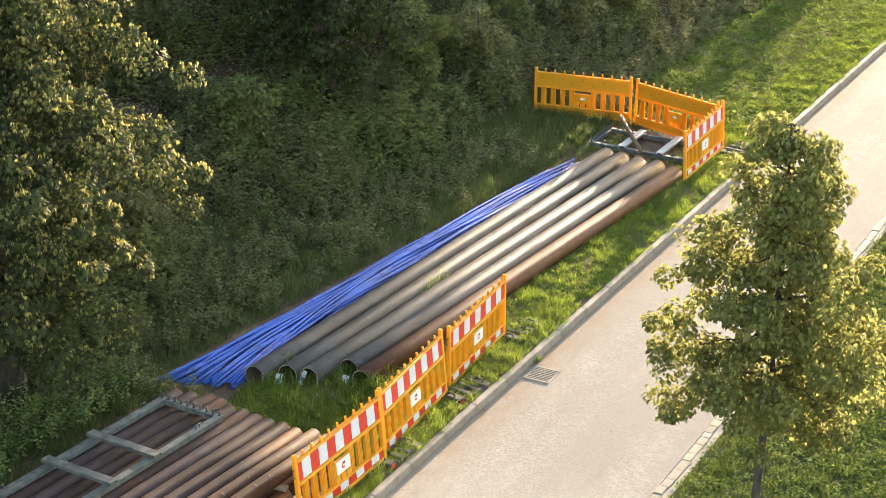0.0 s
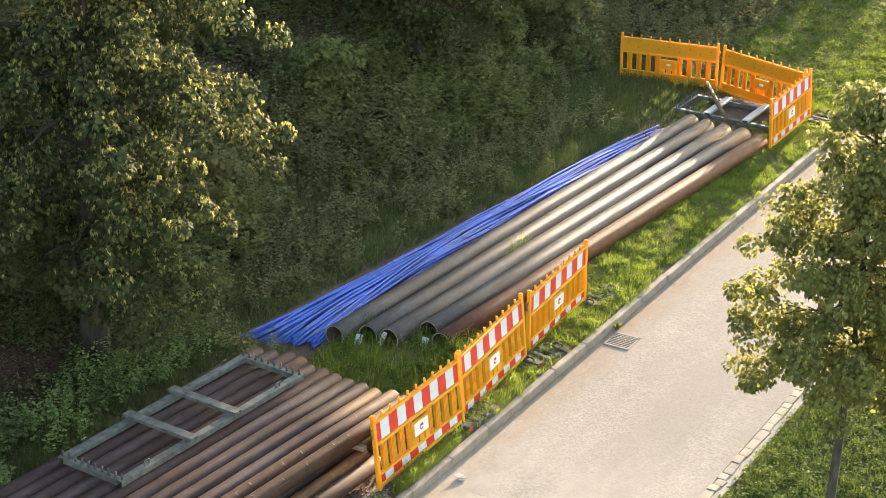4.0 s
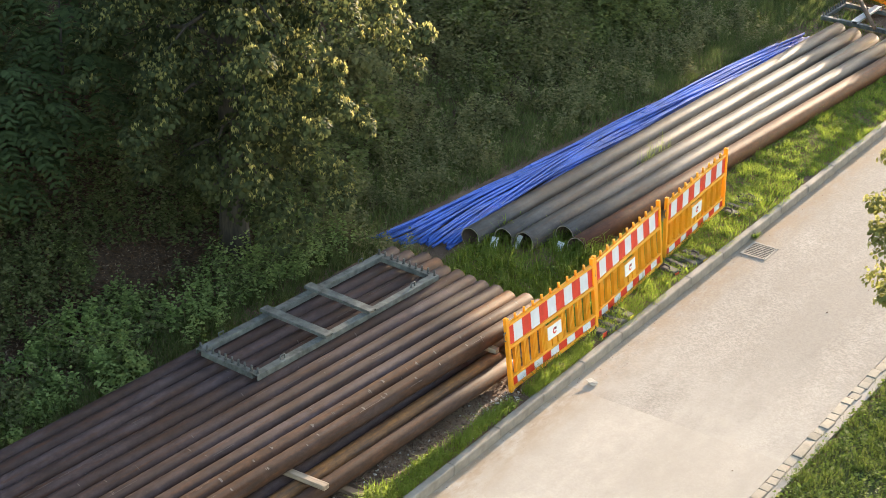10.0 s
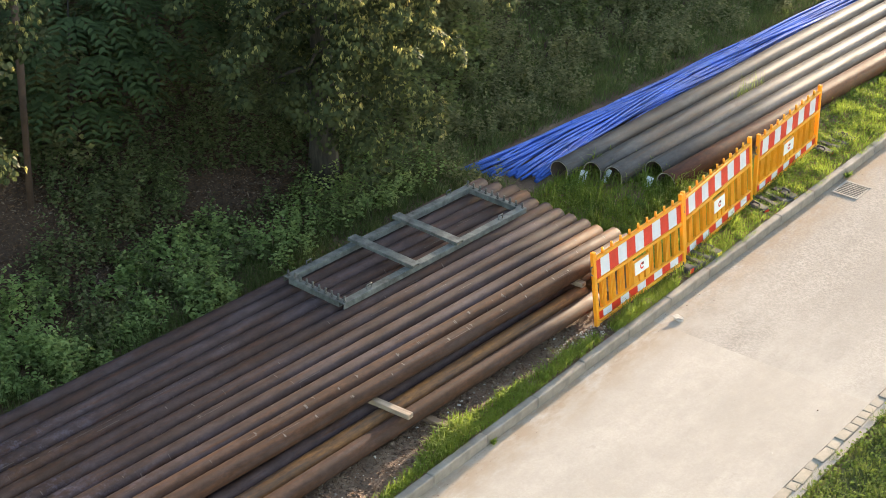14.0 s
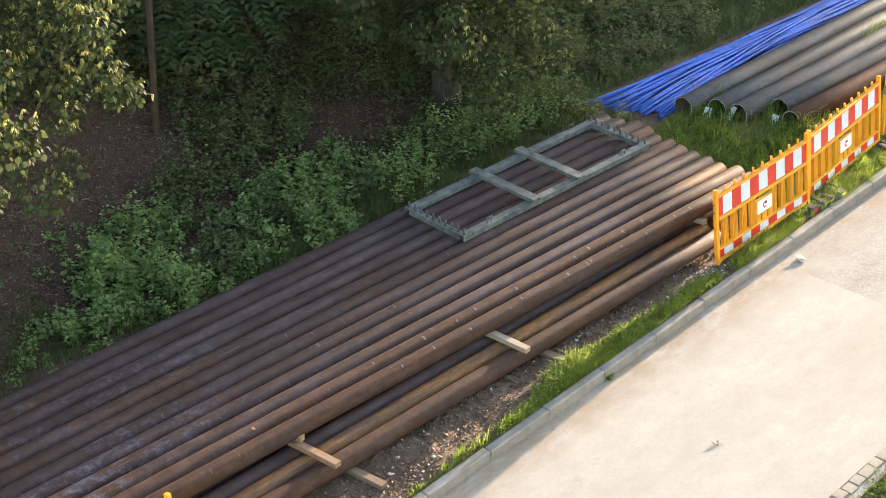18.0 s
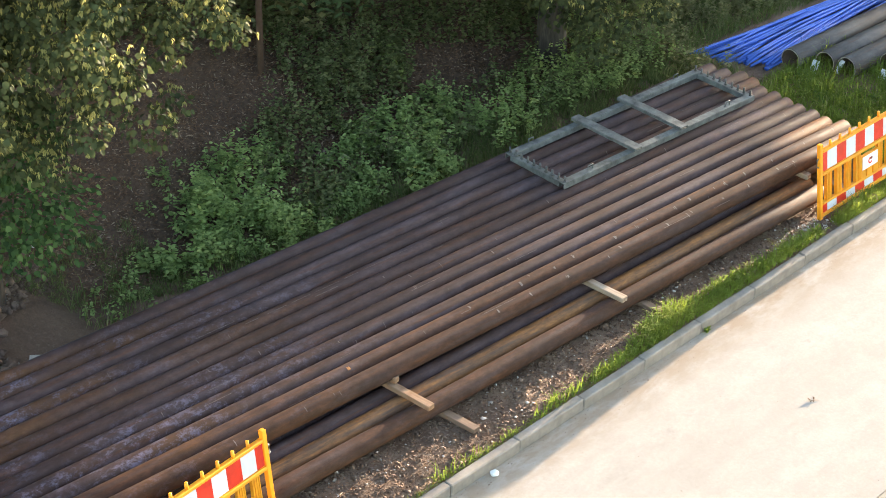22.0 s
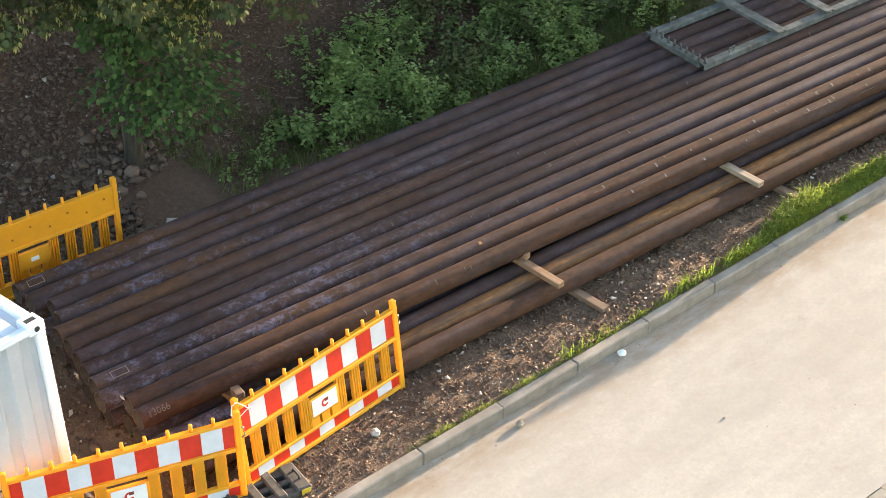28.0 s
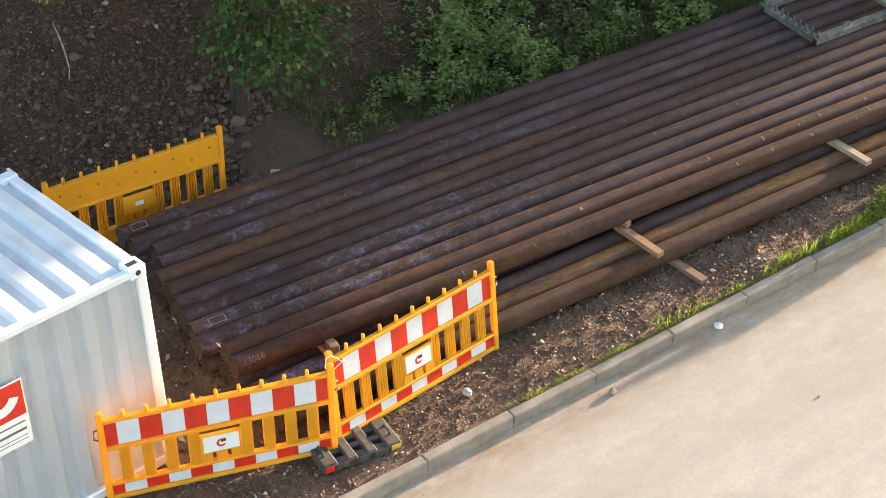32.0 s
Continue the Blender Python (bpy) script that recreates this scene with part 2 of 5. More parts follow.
def mat_road(name, lo, hi, grit, stain, sand=0.0, streak=0.3, ruts=0.35, dust=0.0):
    k = Mat(name, 0.95)
    k.b.inputs["Specular IOR Level"].default_value = 0.15
    big = k.noise(0.55, 6, (1, 0.6, 1))
    c = k.ramp(big, (0.3, lo), (0.7, hi))
    c = k.mix(k.ramp(k.noise(5, 7, (1, 0.6, 1), 0.75), (0.40, 0.35), (0.60, 0.0)), c, tuple(v * 0.80 for v in lo))
    c = k.mix(k.ramp(k.noise(28, 5, rough=0.8), (0.42, streak), (0.58, 0.0)), c, tuple(v * 0.72 for v in lo))
    c = k.mix(k.ramp(k.noise(0.9, 4, (1.3, 0.09, 1)), (0.40, ruts), (0.60, 0.0)), c, tuple(v * 0.82 for v in lo))
    speck = k.noise(70, 6, rough=0.8)
    c = k.mix(k.ramp(speck, (0.55, 0.0), (0.72, grit)), c, tuple(v * 0.55 for v in lo))
    c = k.mix(k.ramp(k.noise(1.6, 7, (1.4, 0.5, 1)), (0.56, 0.0), (0.78, stain)), c, tuple(v * 0.6 for v in lo))
    c = k.mix(k.ramp(k.noise(130, 2), (0.68, 0.0), (0.75, 0.5)), c, tuple(min(1, v * 1.4) for v in hi))
    if sand:
        # sand washed up along the kerb
        s = k.t.nodes.new("ShaderNodeSeparateXYZ")
        k.link(k.co.outputs["Object"], s.inputs[0])
        mr = k.t.nodes.new("ShaderNodeMapRange")
        mr.inputs["From Min"].default_value, mr.inputs["From Max"].default_value = -9.7, -8.95
        mr.inputs["To Min"].default_value, mr.inputs["To Max"].default_value = 1.0, 0.0
        k.link(s.outputs["X"], mr.inputs["Value"])
        n = k.ramp(k.noise(2.6, 7, (1, 0.7, 1)), (0.36, 0.0), (0.58, 1.0))
        c = k.mix(k.mix(sand, (0, 0, 0), k.mix(1.0, n, mr.outputs[0], "MULTIPLY")), c, (0.27, 0.20, 0.135))
        gutter = k.t.nodes.new("ShaderNodeMapRange")
        gutter.inputs["From Min"].default_value, gutter.inputs["From Max"].default_value = -9.54, -9.16
        gutter.inputs["To Min"].default_value, gutter.inputs["To Max"].default_value = 1.0, 0.0
        k.link(s.outputs["X"], gutter.inputs["Value"])
        n = k.ramp(k.noise(7, 8, (1, 0.35, 1), 0.75), (0.38, 0.0), (0.56, 0.7))
        c = k.mix(k.mix(1.0, n, gutter.outputs[0], "MULTIPLY"), c, (0.27, 0.192, 0.125))
        n = k.ramp(k.noise(2.2, 9, (1, 0.8, 1), 0.8), (0.60, 0.0), (0.68, 0.55))
        c = k.mix(n, c, tuple(v * 0.74 for v in lo))
    if dust:
        # pale dust carried over from the concrete
        s = k.t.nodes.new("ShaderNodeSeparateXYZ")
        k.link(k.co.outputs["Object"], s.inputs[0])
        mr = k.t.nodes.new("ShaderNodeMapRange")
        mr.inputs["From Min"].default_value, mr.inputs["From Max"].default_value = 17.9, 20.8
        mr.inputs["To Min"].default_value, mr.inputs["To Max"].default_value = 1.0, 0.0
        k.link(s.outputs["Y"], mr.inputs["Value"])
        n = k.ramp(k.noise(0.9, 8, (1, 0.45, 1), 0.7), (0.38, 0.0), (0.60, dust))
        c = k.mix(k.mix(1.0, n, mr.outputs[0], "MULTIPLY"), c, (0.47, 0.42, 0.36))
    k.color(c).bump(k.noise(160, 3), 0.35, 0.004)
    return k.m


M["road_pale"] = mat_road("pale_concrete_road", (0.39, 0.340, 0.285), (0.49, 0.435, 0.375), 0.4, 0.25, 0.45, 0.22)
M["road_old"] = mat_road("old_grey_asphalt", (0.32, 0.280, 0.240), (0.43, 0.382, 0.332), 1.0, 0.45, 0.4, 0.85, 0.6, 0.6)
k = Mat("earth", 0.95)
c = k.ramp(k.noise(1.2, 8), (0.3, (0.105, 0.060, 0.038)), (0.55, (0.20, 0.122, 0.076)), (0.75, (0.31, 0.205, 0.132)))
c = k.mix(k.ramp(k.noise(24, 6), (0.55, 0.0), (0.7, 0.7)), c, (0.32, 0.235, 0.165))
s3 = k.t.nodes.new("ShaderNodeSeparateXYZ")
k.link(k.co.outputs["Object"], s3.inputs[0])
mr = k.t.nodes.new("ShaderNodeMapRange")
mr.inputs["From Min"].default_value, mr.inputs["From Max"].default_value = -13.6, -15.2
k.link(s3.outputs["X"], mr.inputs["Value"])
# bank earth darkened: shade under the trees is put into its colour
shaded_earth = k.ramp(k.noise(14, 9, rough=0.8), (0.35, (0.052, 0.030, 0.018)), (0.6, (0.125, 0.073, 0.045)), (0.75, (0.225, 0.140, 0.090)))
c = k.mix(mr.outputs[0], c, shaded_earth)
# turf across the road
turf = k.t.nodes.new("ShaderNodeMapRange")
turf.inputs["From Min"].default_value, turf.inputs["From Max"].default_value = -6.5, -6.3
k.link(s3.outputs["X"], turf.inputs["Value"])
sward = k.ramp(k.noise(9, 9, rough=0.8), (0.35, (0.030, 0.044, 0.012)), (0.55, (0.070, 0.088, 0.024)), (0.72, (0.125, 0.115, 0.045)))
c = k.mix(turf.outputs[0], c, sward)
k.color(c).bump(k.noise(16, 9, rough=0.75), 1.0, 0.06)
M["earth"] = k.m
k = Mat("pebble", 0.8)
k.color(k.ramp(k.island(), (0.0, (0.10, 0.055, 0.034)), (0.90, (0.20, 0.128, 0.084)), (0.93, (0.36, 0.29, 0.23)), (1.0, (0.62, 0.56, 0.49))))
M["pebble"] = k.m
k = Mat("brown_clod", 0.95)
k.color(k.ramp(k.island(), (0.0, (0.09, 0.052, 0.033)), (1.0, (0.19, 0.118, 0.074)))).bump(k.noise(30, 6), 0.8, 0.02)
M["dirt_clod"] = k.m
k = Mat("dark_clod", 0.95)
k.color(k.ramp(k.island(), (0.0, (0.078, 0.046, 0.030)), (0.972, (0.150, 0.098, 0.070)), (1.0, (0.40, 0.36, 0.32)))).bump(k.noise(25, 5), 0.6, 0.02)
M["clod"] = k.m
k = Mat("bark", 0.9)
g = k.noise(7, 7, (3, 3, 0.5))
k.color(k.ramp(g, (0.35, (0.028, 0.022, 0.017)), (0.65, (0.085, 0.068, 0.052)))).bump(g, 0.8, 0.02)
M["bark"] = k.m
M["leaf_linden"] = mat_leaf("linden_leaf", (0.024, 0.033, 0.015), (0.080, 0.092, 0.036), 0.26)
M["leaf_young"] = mat_leaf("young_linden_leaf", (0.084, 0.092, 0.032), (0.21, 0.21, 0.070), 0.48)
M["bract"] = mat_leaf("linden_bract", (0.18, 0.175, 0.068), (0.35, 0.325, 0.12), 0.42)
# lifted and greyed: the haze over the far bank is put into it
M["leaf_hazy"] = mat_leaf("hazed_bush_leaf", (0.104, 0.106, 0.052), (0.206, 0.204, 0.092), 0.44, (0.28, 0.265, 0.125))
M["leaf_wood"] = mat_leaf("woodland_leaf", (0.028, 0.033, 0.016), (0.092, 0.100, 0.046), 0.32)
M["leaf_nettle"] = mat_leaf("nettle_leaf", (0.070, 0.112, 0.040), (0.275, 0.350, 0.122), 0.45, (0.36, 0.42, 0.16))
# darker copy of the bush leaf; tree shade on the near bank put into it
M["leaf_shaded"] = mat_leaf("shaded_herb_leaf", (0.038, 0.048, 0.022), (0.160, 0.180, 0.072), 0.42, (0.22, 0.23, 0.11))
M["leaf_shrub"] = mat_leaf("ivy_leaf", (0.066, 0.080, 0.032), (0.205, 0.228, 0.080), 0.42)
M["leaf_climb"] = mat_leaf("climbing_leaf", (0.020, 0.042, 0.015), (0.078, 0.130, 0.042), 0.36, (0.15, 0.22, 0.07))
M["leaf_frond"] = mat_leaf("ash_leaflet", (0.030, 0.046, 0.018), (0.085, 0.118, 0.046), 0.35)
k = Mat("grass_blade", 0.7)
k.b.inputs["Specular IOR Level"].default_value = 0.12
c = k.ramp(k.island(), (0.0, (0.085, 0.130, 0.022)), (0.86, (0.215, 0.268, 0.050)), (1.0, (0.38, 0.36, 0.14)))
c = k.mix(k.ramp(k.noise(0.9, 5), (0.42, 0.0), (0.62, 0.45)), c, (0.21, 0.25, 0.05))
k.color(c)
k.glow_through(0.5, k.mix(0.5, c, (0.32, 0.42, 0.05)))
M["grass"] = k.m
# darker lawn copy of the verge grass: a tree's shade put into it
M["grass_lawn"] = mat_leaf("shaded_lawn_blade", (0.038, 0.062, 0.014), (0.090, 0.118, 0.025), 0.40, (0.17, 0.17, 0.05))
# verge grass again with the bank's shade mixed into its green
M["grass_shade"] = mat_leaf("shaded_grass_blade", (0.045, 0.068, 0.022), (0.14, 0.17, 0.055), 0.42, (0.26, 0.25, 0.12))
M["leaf_clover"] = mat_leaf("clover_leaf", (0.058, 0.10, 0.020), (0.155, 0.205, 0.042), 0.45)
M["litter"] = mat_leaf("dry_leaf_litter", (0.085, 0.046, 0.027), (0.19, 0.11, 0.066), 0.1, (0.30, 0.23, 0.17))


# ---- building blocks ----
def box(bm, x0, x1, y0, y1, z0, z1, bevel=0.0, m=None):
    vs = [bm.verts.new(p) for p in ((x0, y0, z0), (x1, y0, z0), (x1, y1, z0), (x0, y1, z0), (x0, y0, z1), (x1, y0, z1), (x1, y1, z1), (x0, y1, z1))]
    fs = [bm.faces.new([vs[i] for i in q]) for q in ((3, 2, 1, 0), (4, 5, 6, 7), (0, 1, 5, 4), (1, 2, 6, 5), (2, 3, 7, 6), (3, 0, 4, 7))]
    if bevel:
        es = list({e for f in fs for e in f.edges})
        out = bmesh.ops.bevel(bm, geom=es, offset=bevel, segments=1, affect="EDGES")
        vs = list({v for f in out["faces"] for v in f.verts} | {v for v in vs if v.is_valid})
    if m is not None:
        bmesh.ops.transform(bm, matrix=m, verts=[v for v in vs if v.is_valid])
    return bm


def rod(bm, a, b, r0, r1=None, seg=12, caps=True):
    """A round bar from a to b, tapering from r0 to r1."""
    a, b = Vector(a), Vector(b)
    q = (b - a).to_track_quat("Z", "Y").to_matrix()
    rings = []
    for c, r in ((a, r0), (b, r0 if r1 is None else r1)):
        rings.append([bm.verts.new(c + q @ Vector((r * math.cos(6.28319 * i / seg), r * math.sin(6.28319 * i / seg), 0))) for i in range(seg)])
    for i in range(seg):
        bm.faces.new((rings[0][i], rings[0][(i + 1) % seg], rings[1][(i + 1) % seg], rings[1][i])).smooth = True
    if caps:
        bm.faces.new(rings[0][::-1])
        bm.faces.new(rings[1])
    return bm


def swept(bm, pts, radii, seg=8, caps=True):
    """A round bar along a line of points."""
    pts = [Vector(p) for p in pts]
    rings = []
    for i, p in enumerate(pts):
        way = pts[min(i + 1, len(pts) - 1)] - pts[max(i - 1, 0)]
        q = way.to_track_quat("Z", "Y").to_matrix()
        r = radii[i] if hasattr(radii, "__len__") else radii
        rings.append([bm.verts.new(p + q @ Vector((r * math.cos(6.28319 * j / seg), r * math.sin(6.28319 * j / seg), 0))) for j in range(seg)])
    for a, b in zip(rings, rings[1:]):
        for j in range(seg):
            bm.faces.new((a[j], a[(j + 1) % seg], b[(j + 1) % seg], b[j])).smooth = True
    if caps:
        bm.faces.new(rings[0][::-1])
        bm.faces.new(rings[-1])
    return bm


def mesh_of(name, bm, *mats):
    me = bpy.data.meshes.new(name)
    bmesh.ops.recalc_face_normals(bm, faces=bm.faces)
    bm.to_mesh(me)
    bm.free()
    for m in mats:
        me.materials.append(m)
    return me


def part(name, bm, material, parent, label=""):
    ob = new(name, mesh_of(name, bm, *(material if isinstance(material, (tuple, list)) else (material,))))
    ob.parent = parent
    return tagged(ob, label)


def solid(name, bm, material, label, category, group="", kind=""):
    ob = new(name, mesh_of(name, bm, *(material if isinstance(material, (tuple, list)) else (material,))))
    return tagged(ob, label, category, group, kind)


def group_of(name, label, category, m=None, group="", kind=""):
    ob = new(name)
    ob.empty_display_size = 0.2
    if m is not None:
        ob.matrix_world = m
    return tagged(ob, label, category, group, kind)


def quick(name, verts, faces, material):
    """A mesh from arrays: verts (n, 3), faces (m, 3 or 4)."""
    verts, faces = np.asarray(verts, np.float32), np.asarray(faces, np.int32)
    me = bpy.data.meshes.new(name)
    n, k = faces.shape
    me.vertices.add(len(verts))
    me.vertices.foreach_set("co", verts.ravel())
    me.loops.add(n * k)
    me.loops.foreach_set("vertex_index", faces.ravel())
    me.polygons.add(n)
    me.polygons.foreach_set("loop_start", np.arange(0, n * k, k, dtype=np.int32))
    me.materials.append(material)
    me.update(calc_edges=True)
    return me


RNG = np.random.default_rng(7)


def unit(v):
    return v / (np.linalg.norm(v, axis=-1, keepdims=True) + 1e-9)


def leaves(at, way, up, long, wide, fold=0.25, full=False):
    """Leaves: at (n, 3), along way, facing up, folded along the middle; full ones are rounded, with six corners."""
    way = unit(way)
    side = unit(np.cross(way, up))
    out = unit(np.cross(side, way))
    long, wide = np.broadcast_to(long, len(at))[:, None], np.broadcast_to(wide, len(at))[:, None]
    if full:
        q1, q2 = at + way * long * 0.22 + out * wide * fold, at + way * long * 0.62 + out * wide * fold
        v = np.stack([at, q1 + side * wide * 0.46, q2 + side * wide * 0.42, at + way * long, q2 - side * wide * 0.42, q1 - side * wide * 0.46], 1).reshape(-1, 3)
        b = 6 * np.arange(len(at))[:, None]
        return v, np.concatenate([b + [0, 1, 2], b + [0, 2, 3], b + [0, 3, 4], b + [0, 4, 5]])
    mid = at + way * long * 0.42
    v = np.stack([at, mid + side * wide / 2 + out * wide * fold, at + way * long, mid - side * wide / 2 + out * wide * fold], 1).reshape(-1, 3)
    b = 4 * np.arange(len(at))[:, None]
    f = np.concatenate([b + [0, 1, 2], b + [0, 2, 3]])
    return v, f


def bank(x, y):
    """Height of the ground, in metres; works on arrays."""
    x, y = np.asarray(x, float), np.asarray(y, float)
    foot = -14.75 + 0.9 * np.clip((y - 33) / 8, 0, 1) + 0.55 * np.clip((10.6 - y) / 1.6, 0, 1)
    d = np.clip(foot - x, 0, 60)
    rise = 0.52 * (np.sqrt(d * d + 0.36) - 0.6)
    rise = np.where(rise > 6, 6 + (rise - 6) * 0.2, rise)
    z = 0.09 + rise
    z = z - 0.016 * np.clip((x + 10.05) / 0.18, 0, 1)
    z = np.where(x > -9.785, -0.12, z)
    lawn = np.clip((x + 6.45) / 0.25, 0, 1)
    return np.where(x > -6.45, -0.05 + 0.06 * lawn + 0.03 * np.clip(x + 6.4, 0, 4), z)


def lumps(x, y, scale, seed=0.0):
    return np.array([noise.noise((a * scale + seed, b * scale, seed)) for a, b in zip(np.ravel(x), np.ravel(y))]).reshape(np.shape(x))


def relief(x, y):
    """Unevenness of the verge and the bank, on top of bank()."""
    fine = 0.03 * lumps(x, y, 1.3) + 0.018 * lumps(x, y, 6.5, 3.0) + 0.18 * np.clip((-14.9 - x) / 2, 0, 1) * lumps(x, y, 0.9, 5.0)
    return fine * np.clip((-9.80 - x) / 0.2, 0, 1)


# ---- the ground, the road and its kerbs ----
def make_ground():
    xs = np.unique(np.round(np.concatenate([[-1500, -400, -120, -60, -45, -36], np.arange(-30, -15.2, 0.3), np.arange(-15.2, -9.86, 0.085), [-9.83, -9.79, -9.77, -8, -6.5, -6.45, -6.3, -6.15], np.arange(-5.9, 3, 0.5), [6, 12, 30, 80, 300, 1500]]), 3))
    ys = np.unique(np.round(np.concatenate([[-1500, -300, -80, -30, -10, -2, 1], np.arange(2, 21, 0.095), np.arange(21, 46, 0.3), np.arange(46, 70, 1.5), [80, 110, 200, 500, 1500]]), 3))
    X, Y = np.meshgrid(xs, ys)
    Z = bank(X, Y)
    near = (X < -9.785) & (X > -30) & (Y > 1) & (Y < 60)
    Z[near] += relief(X[near], Y[near])
    nx = len(xs)
    i = np.arange(len(ys) - 1)[:, None] * nx + np.arange(nx - 1)[None]
    f = np.stack([i, i + 1, i + nx + 1, i + nx], -1).reshape(-1, 4)
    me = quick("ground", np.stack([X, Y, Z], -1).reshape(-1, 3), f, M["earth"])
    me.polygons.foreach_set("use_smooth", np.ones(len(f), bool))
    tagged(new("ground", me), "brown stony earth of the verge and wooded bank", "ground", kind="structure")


make_ground()


def slab(name, x0, x1, y0, y1, z0, z1, material, label, step=1.0):
    bm = bmesh.new()
    n = max(1, int((y1 - y0) / step))
    for i in range(n):
        a, b = y0 + (y1 - y0) * i / n, y0 + (y1 - y0) * (i + 1) / n
        box(bm, x0, x1, a, b, z0, z1)
    bmesh.ops.remove_doubles(bm, verts=bm.verts, dist=1e-4)
    return solid(name, bm, material, label, "road", kind="structure")


slab("road", -9.685, -6.70, -30.0, 17.95, -0.11, -0.045, M["road_pale"], "pale sandy concrete road surface with small stains", 50)
slab("road", -9.685, -6.70, 17.955, 140.0, -0.11, -0.048, M["road_old"], "worn grey asphalt road surface, sunlit", 200)

kerb = group_of("kerb", "row of grey concrete kerb stones beside the road", "kerb", kind="structure")
bm = box(bmesh.new(), -0.108, 0.0, 0.0015, 1.0065, -0.12, 0.095, 0.012)
kerb_mesh = mesh_of("kerb_stone", bm, M["kerb"])
for i in range(-12, 62):
    ob = new("kerb_stone", kerb_mesh)
    ob.parent = kerb
    ob.matrix_world = pose(-9.685 + random.uniform(-0.005, 0.005), 0.235 + 1.008 * i, random.uniform(-0.006, 0.005), 0, random.uniform(-0.8, 0.8), random.uniform(-0.3, 0.3))

edging = group_of("edging", "flat weathered stones edging the road along the lawn", "edging", kind="structure")
edge_meshes = []
for w in (0.17, 0.23, 0.31):
    bm = box(bmesh.new(), 0, 0.135, 0.001, w - 0.001, -0.1, 0.0, 0.010)
    edge_meshes.append((w, mesh_of("edging_stone", bm, M["edging"])))
y = 1.0
while y < 60:
    w, me = random.choice(edge_meshes)
    ob = new("edging_stone", me)
    ob.parent = edging
    ob.matrix_world = pose(-6.70 + random.uniform(-0.014, 0.014), y, -0.042 + random.uniform(-0.006, 0.005), random.uniform(-1.2, 1.2), random.uniform(-3, 2), random.uniform(-3.5, 3.5))
    y += w


slab("road_edge", -6.698, -6.47, -30.0, 60.0, -0.12, -0.058, M["road_pale"], "sandy joint bed under the edging stones", 100)


# ---- steel pipes ----
def pipe_mesh(name, length, r, wall, mat, bend=0.0):
    """A hollow pipe along y from 0, open at both ends, with a slight sag."""
    bm = bmesh.new()
    seg, n = 28, 9
    def ring(y, rad):
        s = bend * math.sin(math.pi * y / length)
        return [bm.verts.new((s + rad * math.cos(6.28319 * i / seg), y, rad * math.sin(6.28319 * i / seg))) for i in range(seg)]
    outer = [ring(0.0, r - 0.004), ring(0.006, r)] + [ring(length * i / n, r) for i in range(1, n)] + [ring(length - 0.006, r), ring(length, r - 0.004)]
    for a, b in zip(outer, outer[1:]):
        for i in range(seg):
            bm.faces.new((a[i], b[i], b[(i + 1) % seg], a[(i + 1) % seg])).smooth = True
    for y0, y1, o in ((0.0, 1.6, outer[0]), (length, length - 1.6, outer[-1])):
        a, b = ring(y0, r - wall), ring(y1, r - wall)
        for i in range(seg):
            j = (i + 1) % seg
            bm.faces.new((o[i], a[i], a[j], o[j])).material_index = 2
            f = bm.faces.new((a[i], b[i], b[j], a[j]))
            f.smooth, f.material_index = True, 1
        f = bm.faces.new(b)
        f.material_index = 1
    wide = r > 0.12
    return mesh_of(name, bm, mat, M["wide_inside" if wide else "pipe_inside"], M["wide_rim" if wide else "pipe_rim"])


def lay_pipe(name, a, b, z0, z1, r, mat, label, group, bend=0.0, wall=0.009):
    a, b = Vector((*a, z0)), Vector((*b, z1))
    d = b - a
    ob = new(name, pipe_mesh(name, d.length, r, wall, mat, bend))
    ob.matrix_world = pose(*a, math.degrees(math.atan2(d.z, math.hypot(d.x, d.y))), 0, -math.degrees(math.atan2(d.x, d.y)))
    return tagged(ob, label, "pipe", group)


R_S = 0.1075
UP_Z, LOW_Z = 0.532, 0.252
# the upper layer: twelve pipes side by side
UPPER = ["dark"] * 4 + ["orange_dark"] * 2 + ["dark"] * 4 + ["brown"] * 2
NEAR_Y = (6.45, 6.47, 6.59, 6.53, 6.39, 6.38, 6.34, 6.29, 6.25, 6.18, 6.35, 6.31)
FAR_Y = (18.74, 18.78, 18.87, 18.82, 18.70, 18.71, 18.66, 18.63, 18.63, 18.59, 18.68, 18.64)
upper_pipes = []
for i in range(12):
    xl, xr = -13.752 + 0.2157 * i, -12.944 + 0.2184 * i
    kind = UPPER[i]
    mat = M[{"brown": "pipe_brown", "orange_dark": "pipe_amber"}.get(kind, "pipe_dark")]
    word = "rusty brown steel pipe in the upper layer of the stack" if mat is M["pipe_brown"] else "dark upper-layer steel pipe with amber rust at one end" if mat is M["pipe_amber"] else "dark purple-brown steel pipe with pale scale, in the stack's upper layer"
    yl = NEAR_Y[i]
    yr = FAR_Y[i]
    upper_pipes.append(lay_pipe("steel_pipe", (xl, yl), (xr, yr), UP_Z + random.uniform(-0.006, 0.006), UP_Z + random.uniform(-0.006, 0.006), R_S, mat, word, "pipes in the near stack", random.uniform(-0.012, 0.012)))
